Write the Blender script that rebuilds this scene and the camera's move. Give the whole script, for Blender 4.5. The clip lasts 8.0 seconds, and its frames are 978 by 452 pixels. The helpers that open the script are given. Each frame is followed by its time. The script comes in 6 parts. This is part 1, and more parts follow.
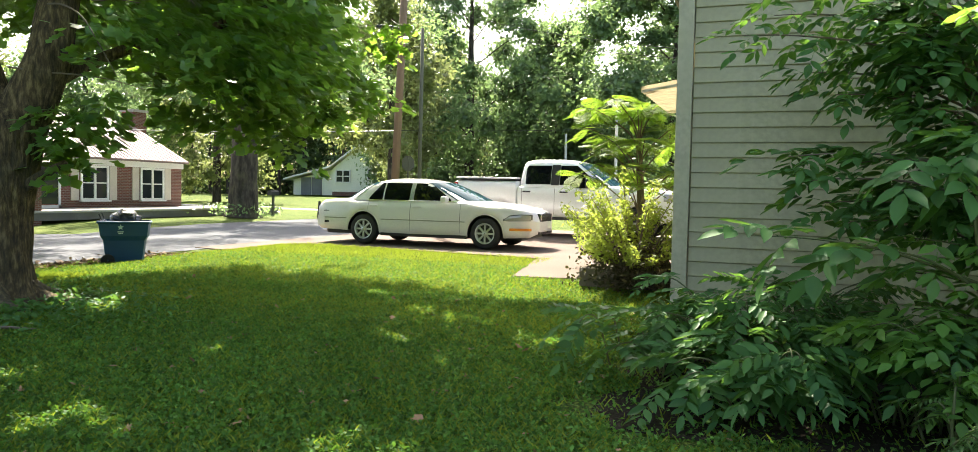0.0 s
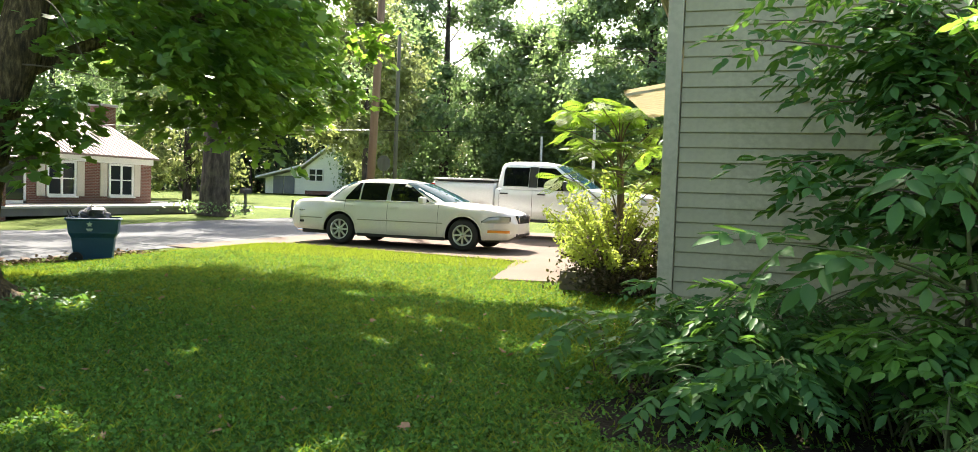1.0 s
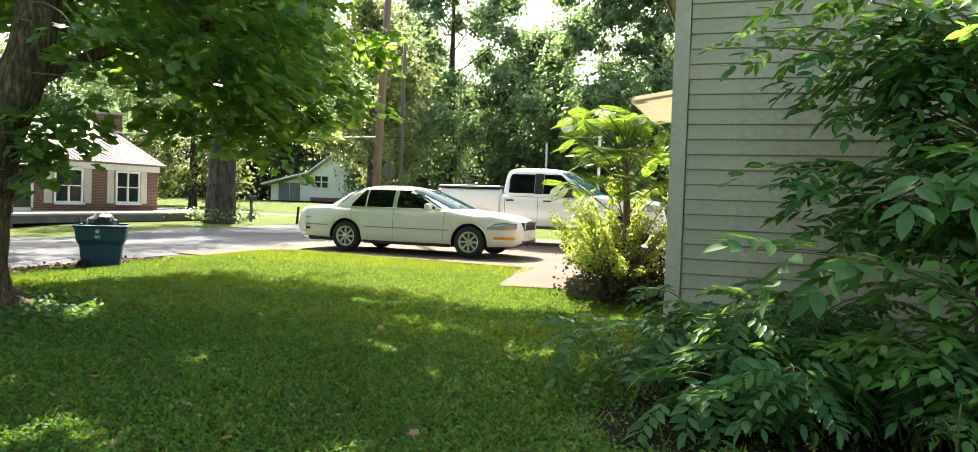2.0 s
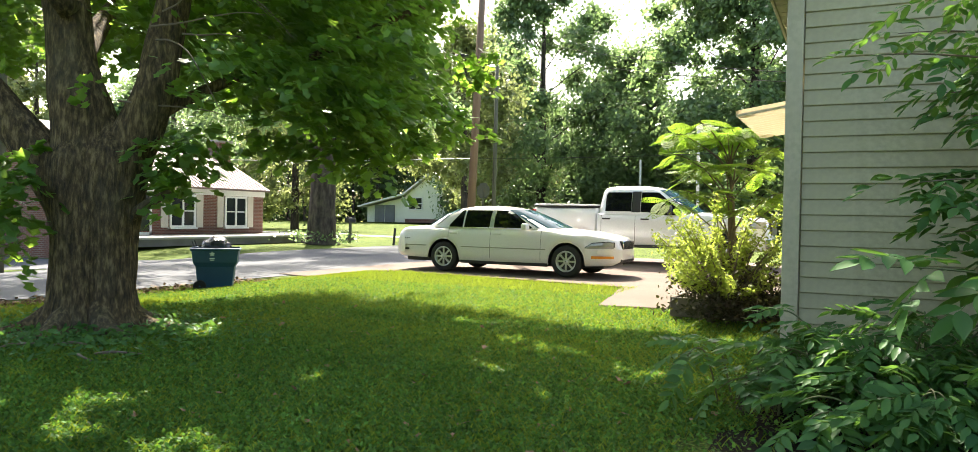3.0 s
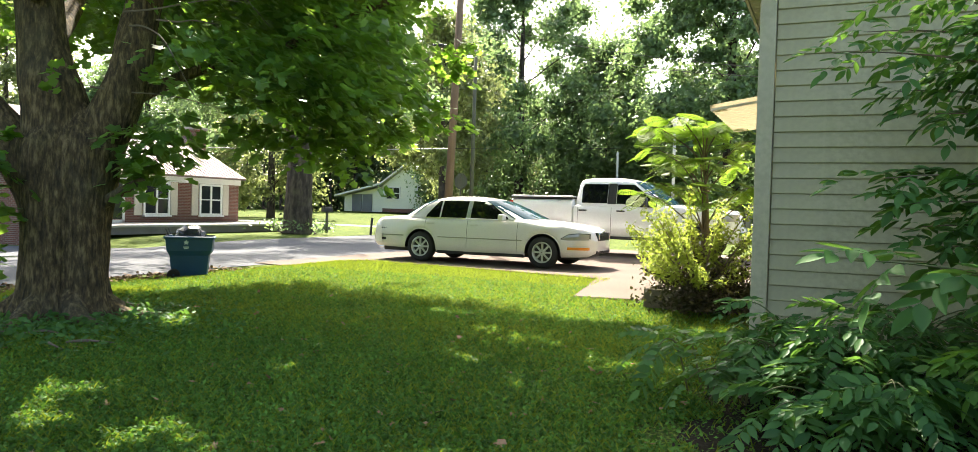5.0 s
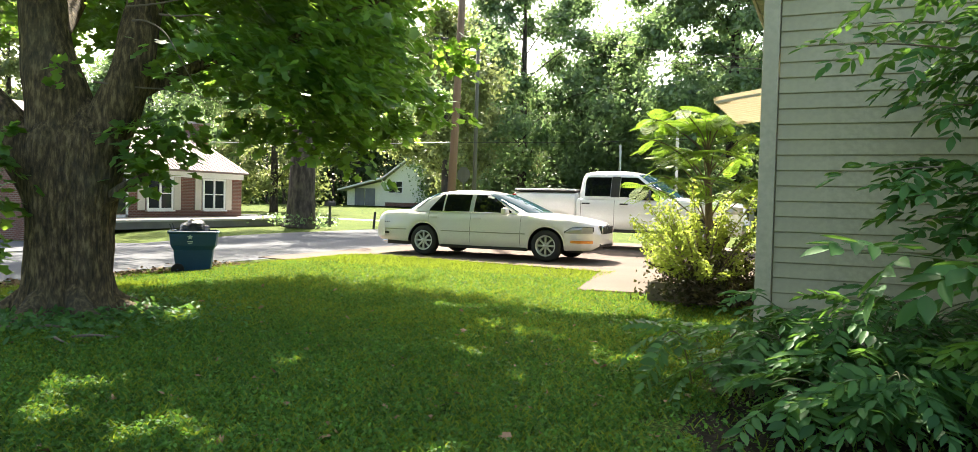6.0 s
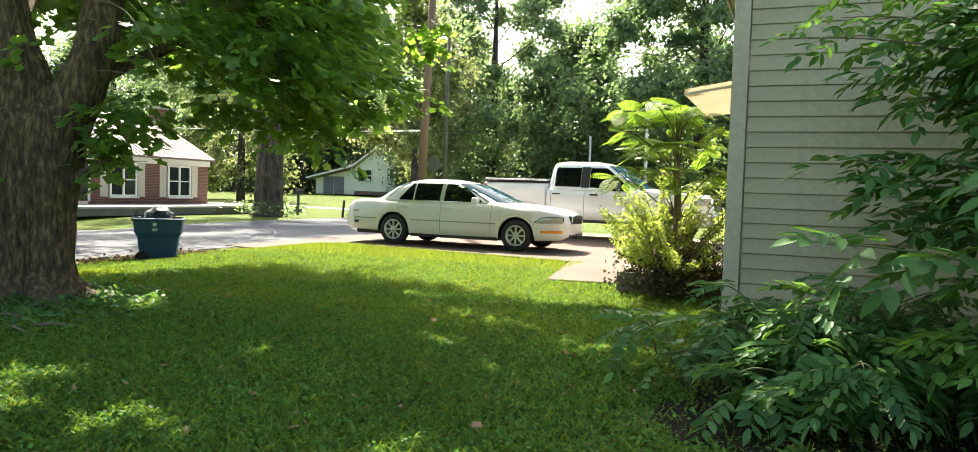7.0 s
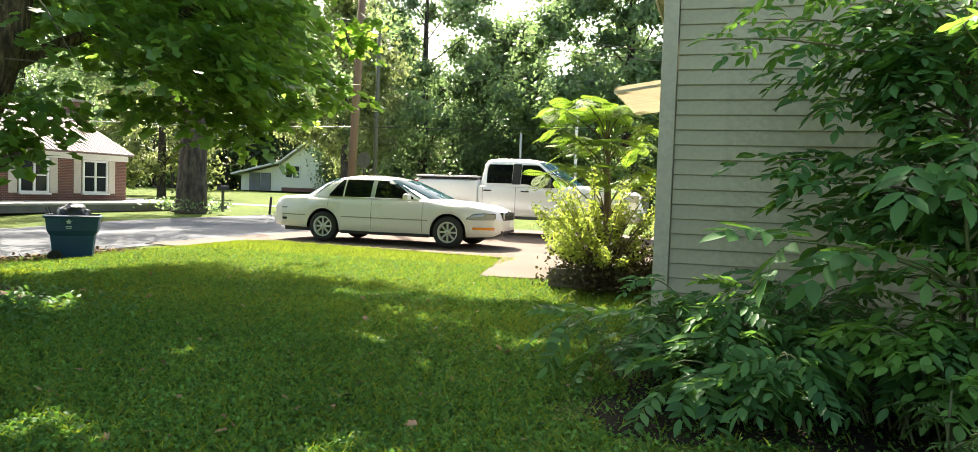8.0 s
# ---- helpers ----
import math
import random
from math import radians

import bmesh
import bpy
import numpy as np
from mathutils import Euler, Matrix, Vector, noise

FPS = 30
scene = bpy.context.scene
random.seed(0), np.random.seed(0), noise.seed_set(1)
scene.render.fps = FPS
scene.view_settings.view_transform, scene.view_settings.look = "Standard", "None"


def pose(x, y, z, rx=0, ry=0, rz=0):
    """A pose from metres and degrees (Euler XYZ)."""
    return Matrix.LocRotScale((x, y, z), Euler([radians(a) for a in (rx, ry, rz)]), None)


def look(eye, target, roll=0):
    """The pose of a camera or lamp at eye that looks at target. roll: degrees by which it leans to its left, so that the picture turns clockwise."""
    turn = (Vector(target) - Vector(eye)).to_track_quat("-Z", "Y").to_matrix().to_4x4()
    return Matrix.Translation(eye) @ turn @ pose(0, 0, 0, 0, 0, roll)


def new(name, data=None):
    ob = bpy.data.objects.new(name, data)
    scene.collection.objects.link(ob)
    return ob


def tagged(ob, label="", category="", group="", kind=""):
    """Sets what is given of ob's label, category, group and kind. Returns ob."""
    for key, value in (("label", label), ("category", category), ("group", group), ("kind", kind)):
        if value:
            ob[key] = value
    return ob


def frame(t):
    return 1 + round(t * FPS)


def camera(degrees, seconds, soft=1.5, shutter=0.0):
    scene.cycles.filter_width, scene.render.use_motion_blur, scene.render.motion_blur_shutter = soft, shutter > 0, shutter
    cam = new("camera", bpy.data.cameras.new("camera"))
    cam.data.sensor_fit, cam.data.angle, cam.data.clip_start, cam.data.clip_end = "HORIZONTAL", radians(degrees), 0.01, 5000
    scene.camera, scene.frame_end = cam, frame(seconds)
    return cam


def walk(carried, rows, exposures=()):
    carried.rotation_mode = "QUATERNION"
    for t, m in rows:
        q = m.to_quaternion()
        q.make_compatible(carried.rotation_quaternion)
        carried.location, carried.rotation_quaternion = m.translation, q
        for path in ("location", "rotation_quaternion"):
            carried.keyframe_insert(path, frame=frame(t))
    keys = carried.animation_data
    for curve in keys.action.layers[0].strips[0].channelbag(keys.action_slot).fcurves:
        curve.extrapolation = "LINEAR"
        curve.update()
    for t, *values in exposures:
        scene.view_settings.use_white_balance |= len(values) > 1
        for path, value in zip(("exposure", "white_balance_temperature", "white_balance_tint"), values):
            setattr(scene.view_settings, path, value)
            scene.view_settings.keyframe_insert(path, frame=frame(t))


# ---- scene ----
cam = camera(65.6, 8.0, 0.6)
PATH = [
    (0, (0.302, -0.062, 1.387), (-0.401, 1.808, 1.297), 1.2),
    (0.2, (0.252, -0.061, 1.391), (-0.424, 1.819, 1.296), 1.3),
    (0.5, (0.194, -0.052, 1.395), (-0.468, 1.833, 1.304), 1.4),
    (1, (0.168, -0.004, 1.393), (-0.468, 1.891, 1.308), 2.0),
    (2.3, (0.131, -0.031, 1.398), (-0.533, 1.854, 1.337), 1.8),
    (2.5, (0.111, -0.037, 1.398), (-0.59, 1.836, 1.343), 1.8),
    (3, (0.028, -0.052, 1.392), (-0.843, 1.747, 1.369), 1.1),
    (3.2, (0.023, -0.06, 1.393), (-0.958, 1.682, 1.357), 1.1),
    (3.5, (0.022, -0.068, 1.396), (-0.977, 1.665, 1.372), 1.0),
    (3.7, (0.03, -0.065, 1.397), (-0.902, 1.704, 1.371), 1.1),
    (4, (0.053, -0.06, 1.398), (-0.782, 1.758, 1.397), 1.2),
    (4.2, (0.062, -0.063, 1.399), (-0.734, 1.772, 1.399), 1.4),
    (4.5, (0.065, -0.072, 1.4), (-0.727, 1.765, 1.372), 1.6),
    (5.8, (0.06, -0.087, 1.398), (-0.794, 1.721, 1.343), 1.4),
    (6, (0.057, -0.087, 1.398), (-0.767, 1.735, 1.334), 1.4),
    (6.5, (0.042, -0.079, 1.398), (-0.726, 1.767, 1.338), 2.0),
    (6.7, (0.038, -0.076, 1.397), (-0.755, 1.758, 1.32), 2.0),
    (7, (0.037, -0.073, 1.395), (-0.712, 1.779, 1.306), 1.9),
    (7.5, (0.053, -0.071, 1.389), (-0.395, 1.876, 1.308), 2.1),
    (7.7, (0.043, -0.066, 1.388), (-0.41, 1.88, 1.307), 2.1),
    (8, (0.004, -0.052, 1.388), (-0.573, 1.861, 1.297), 2.0),
]
walk(cam, [(t, look(eye, target, roll)) for t, eye, target, roll in PATH], [(0, 2.04, 6950, 10), (8, 2.04, 6950, 10)])

# ---- sky, sun, exposure ----
SUN_TO = Vector((-0.42, 0.62, 0.86)).normalized()      # towards the sun
world = bpy.data.worlds.new("sky")
scene.world = world
world.use_nodes = True
_wn = world.node_tree.nodes
_sky = _wn.new("ShaderNodeTexSky")
_sky.sky_type = "NISHITA"
_sky.sun_disc = False
_sky.sun_elevation = math.asin(SUN_TO.z)
_sky.sun_rotation = math.atan2(SUN_TO.x, SUN_TO.y)
_sky.air_density, _sky.dust_density, _sky.ozone_density = 1.0, 4.0, 0.6
world.node_tree.links.new(_sky.outputs[0], _wn["Background"].inputs["Color"])
_wn["Background"].inputs["Strength"].default_value = 0.14
_sun = bpy.data.lights.new("sun", "SUN")
_sun.energy, _sun.angle, _sun.color = 5.0, radians(0.4), (1.0, 0.95, 0.86)
sun = new("sun", _sun)
sun.matrix_world = look(SUN_TO * 60, (0, 0, 0))

# ---- materials ----
def noise_node(nt, coord, scale, detail=4.0, rough=0.55):
    n = nt.nodes.new("ShaderNodeTexNoise")
    n.inputs["Scale"].default_value, n.inputs["Detail"].default_value, n.inputs["Roughness"].default_value = scale, detail, rough
    nt.links.new(coord, n.inputs["Vector"])
    return n.outputs["Fac"]


def ramp_node(nt, fac, stops):
    r = nt.nodes.new("ShaderNodeValToRGB")
    while len(r.color_ramp.elements) < len(stops):
        r.color_ramp.elements.new(0.5)
    for e, (p, c) in zip(r.color_ramp.elements, stops):
        e.position, e.color = p, (*c, 1)
    nt.links.new(fac, r.inputs[0])
    return r.outputs[0]


def mix_node(nt, fac, a, b, mode="MIX"):
    m = nt.nodes.new("ShaderNodeMix")
    m.data_type, m.blend_type = "RGBA", mode
    for socket, v in ((m.inputs[0], fac), (m.inputs[6], a), (m.inputs[7], b)):
        if isinstance(v, (int, float)):
            socket.default_value = v
        elif isinstance(v, tuple):
            socket.default_value = (*v, 1)
        else:
            nt.links.new(v, socket)
    return m.outputs[2]


def surface(name, c1, c2, scale=2.0, fine=40.0, rough=0.7, bump=0.2, metal=0.0, coat=0.0, stretch=(1, 1, 1), vary=0.0, depth=0.01, spec=0.5):
    """A principled surface: two colours mixed at a coarse and a fine scale, with fine relief; vary: brightness from piece to piece."""
    m = bpy.data.materials.new(name)
    m.use_nodes = True
    nt = m.node_tree
    b = nt.nodes["Principled BSDF"]
    tc = nt.nodes.new("ShaderNodeTexCoord")
    mp = nt.nodes.new("ShaderNodeMapping")
    mp.inputs["Scale"].default_value = stretch
    nt.links.new(tc.outputs["Object"], mp.inputs[0])
    co = mp.outputs[0]
    big = noise_node(nt, co, scale)
    small = noise_node(nt, co, fine, 3.0)
    col = ramp_node(nt, big, [(0.32, c1), (0.68, c2)])
    dark = tuple(v * 0.72 for v in c1)
    spots = ramp_node(nt, small, [(0.35, (1, 1, 1)), (0.62, (0, 0, 0))])
    col = mix_node(nt, spots, col, mix_node(nt, 0.5, dark, c2))
    if vary:
        oi = nt.nodes.new("ShaderNodeObjectInfo")
        v = ramp_node(nt, oi.outputs["Random"], [(0.0, (1 - vary,) * 3), (1.0, (1 + vary,) * 3)])
        col = mix_node(nt, 1.0, col, v, "MULTIPLY")
    nt.links.new(col, b.inputs["Base Color"])
    b.inputs["Roughness"].default_value, b.inputs["Metallic"].default_value = rough, metal
    b.inputs["Specular IOR Level"].default_value = spec
    b.inputs["Coat Weight"].default_value, b.inputs["Coat Roughness"].default_value = coat, 0.04
    if bump:
        bp = nt.nodes.new("ShaderNodeBump")
        bp.inputs["Strength"].default_value, bp.inputs["Distance"].default_value = bump, depth
        nt.links.new(small, bp.inputs["Height"])
        nt.links.new(bp.outputs[0], b.inputs["Normal"])
    return m


def foliage(name, dark, light, glow, rough=0.45, share=0.5, spec=0.4, blotch=1.0):
    """Leaves: colour from leaf to leaf, gloss on the upper side, light let through."""
    m = bpy.data.materials.new(name)
    m.use_nodes = True
    nt = m.node_tree
    b = nt.nodes["Principled BSDF"]
    g = nt.nodes.new("ShaderNodeNewGeometry")
    tc = nt.nodes.new("ShaderNodeTexCoord")
    patch = noise_node(nt, tc.outputs["Object"], 0.6, 2.0)
    col = ramp_node(nt, g.outputs["Random Per Island"], [(0.0, dark), (0.85, light), (1.0, tuple(min(1, v * 1.5) for v in light))])
    col = mix_node(nt, ramp_node(nt, patch, [(0.35, (0, 0, 0)), (0.7, (blotch * 0.75,) * 3)]), col, dark)
    nt.links.new(col, b.inputs["Base Color"])
    b.inputs["Roughness"].default_value, b.inputs["Specular IOR Level"].default_value = rough, spec
    t = nt.nodes.new("ShaderNodeBsdfTranslucent")
    t.inputs[0].default_value = (*glow, 1)
    mx = nt.nodes.new("ShaderNodeMixShader")
    mx.inputs[0].default_value = share
    nt.links.new(b.outputs[0], mx.inputs[1])
    nt.links.new(t.outputs[0], mx.inputs[2])
    nt.links.new(mx.outputs[0], nt.nodes["Material Output"].inputs["Surface"])
    return m


def glass_dark(name, colour=(0.008, 0.01, 0.011), rough=0.03, ior=1.5):
    m = bpy.data.materials.new(name)
    m.use_nodes = True
    b = m.node_tree.nodes["Principled BSDF"]
    b.inputs["Base Color"].default_value = (*colour, 1)
    b.inputs["Roughness"].default_value = rough
    b.inputs["IOR"].default_value = ior
    return m


def bark(name, c1, c2, furrow=9.0, depth=0.05):
    m = bpy.data.materials.new(name)
    m.use_nodes = True
    nt = m.node_tree
    b = nt.nodes["Principled BSDF"]
    tc = nt.nodes.new("ShaderNodeTexCoord")
    mp = nt.nodes.new("ShaderNodeMapping")
    mp.inputs["Scale"].default_value = (1, 1, 0.26)
    nt.links.new(tc.outputs["Object"], mp.inputs[0])
    ridges = noise_node(nt, mp.outputs[0], furrow, 6.0, 0.65)
    blot = noise_node(nt, tc.outputs["Object"], 1.7, 3.0)
    col = ramp_node(nt, ridges, [(0.36, tuple(v * 0.35 for v in c1)), (0.5, c1), (0.66, c2)])
    moss = ramp_node(nt, blot, [(0.52, (0, 0, 0)), (0.7, (0.5, 0.5, 0.5))])
    col = mix_node(nt, moss, col, (0.12, 0.11, 0.065))
    nt.links.new(col, b.inputs["Base Color"])
    b.inputs["Roughness"].default_value = 0.9
    bp = nt.nodes.new("ShaderNodeBump")
    bp.inputs["Strength"].default_value, bp.inputs["Distance"].default_value = 1.0, depth
    nt.links.new(ridges, bp.inputs["Height"])
    nt.links.new(bp.outputs[0], b.inputs["Normal"])
    return m


def brickwork(name):
    m = bpy.data.materials.new(name)
    m.use_nodes = True
    nt = m.node_tree
    b = nt.nodes["Principled BSDF"]
    tc = nt.nodes.new("ShaderNodeTexCoord")
    sp = nt.nodes.new("ShaderNodeSeparateXYZ")
    nt.links.new(tc.outputs["Object"], sp.inputs[0])
    ad = nt.nodes.new("ShaderNodeMath")
    ad.operation = "ADD"
    nt.links.new(sp.outputs[0], ad.inputs[0])
    nt.links.new(sp.outputs[1], ad.inputs[1])
    cb = nt.nodes.new("ShaderNodeCombineXYZ")
    nt.links.new(ad.outputs[0], cb.inputs[0])
    nt.links.new(sp.outputs[2], cb.inputs[1])
    br = nt.nodes.new("ShaderNodeTexBrick")
    br.inputs["Color1"].default_value = (0.185, 0.056, 0.034, 1)
    br.inputs["Color2"].default_value = (0.11, 0.037, 0.026, 1)
    br.inputs["Mortar"].default_value = (0.24, 0.2, 0.17, 1)
    br.inputs["Scale"].default_value = 1.0
    br.inputs["Brick Width"].default_value, br.inputs["Row Height"].default_value = 0.215, 0.075
    br.inputs["Mortar Size"].default_value = 0.011
    nt.links.new(cb.outputs[0], br.inputs["Vector"])
    stain = noise_node(nt, tc.outputs["Object"], 0.8)
    col = mix_node(nt, ramp_node(nt, stain, [(0.4, (0, 0, 0)), (0.75, (0.6, 0.6, 0.6))]), br.outputs["Color"], (0.12, 0.07, 0.05))
    nt.links.new(col, b.inputs["Base Color"])
    b.inputs["Roughness"].default_value = 0.88
    bp = nt.nodes.new("ShaderNodeBump")
    bp.invert = True
    bp.inputs["Strength"].default_value, bp.inputs["Distance"].default_value = 0.7, 0.01
    nt.links.new(br.outputs["Fac"], bp.inputs["Height"])
    nt.links.new(bp.outputs[0], b.inputs["Normal"])
    return m


def ground_cover():
    """Lawn soil and short growth: greens with yellowed and bare patches."""
    m = bpy.data.materials.new("lawn_ground")
    m.use_nodes = True
    nt = m.node_tree
    b = nt.nodes["Principled BSDF"]
    tc = nt.nodes.new("ShaderNodeTexCoord")
    o = tc.outputs["Object"]
    big, mid, fine = noise_node(nt, o, 0.35), noise_node(nt, o, 2.3), noise_node(nt, o, 38.0, 5.0)
    green = ramp_node(nt, fine, [(0.32, (0.012, 0.024, 0.005)), (0.5, (0.055, 0.095, 0.012)), (0.7, (0.18, 0.235, 0.03))])
    straw = ramp_node(nt, fine, [(0.3, (0.045, 0.06, 0.012)), (0.7, (0.18, 0.215, 0.045))])
    col = mix_node(nt, ramp_node(nt, big, [(0.42, (0, 0, 0)), (0.7, (0.75, 0.75, 0.75))]), green, straw)
    col = mix_node(nt, ramp_node(nt, mid, [(0.62, (0, 0, 0)), (0.8, (0.35, 0.35, 0.35))]), col, (0.09, 0.075, 0.03))
    nt.links.new(col, b.inputs["Base Color"])
    b.inputs["Roughness"].default_value = 0.95
    b.inputs["Specular IOR Level"].default_value = 0.15
    bp = nt.nodes.new("ShaderNodeBump")
    bp.inputs["Strength"].default_value, bp.inputs["Distance"].default_value = 0.9, 0.04
    nt.links.new(fine, bp.inputs["Height"])
    nt.links.new(bp.outputs[0], b.inputs["Normal"])
    return m


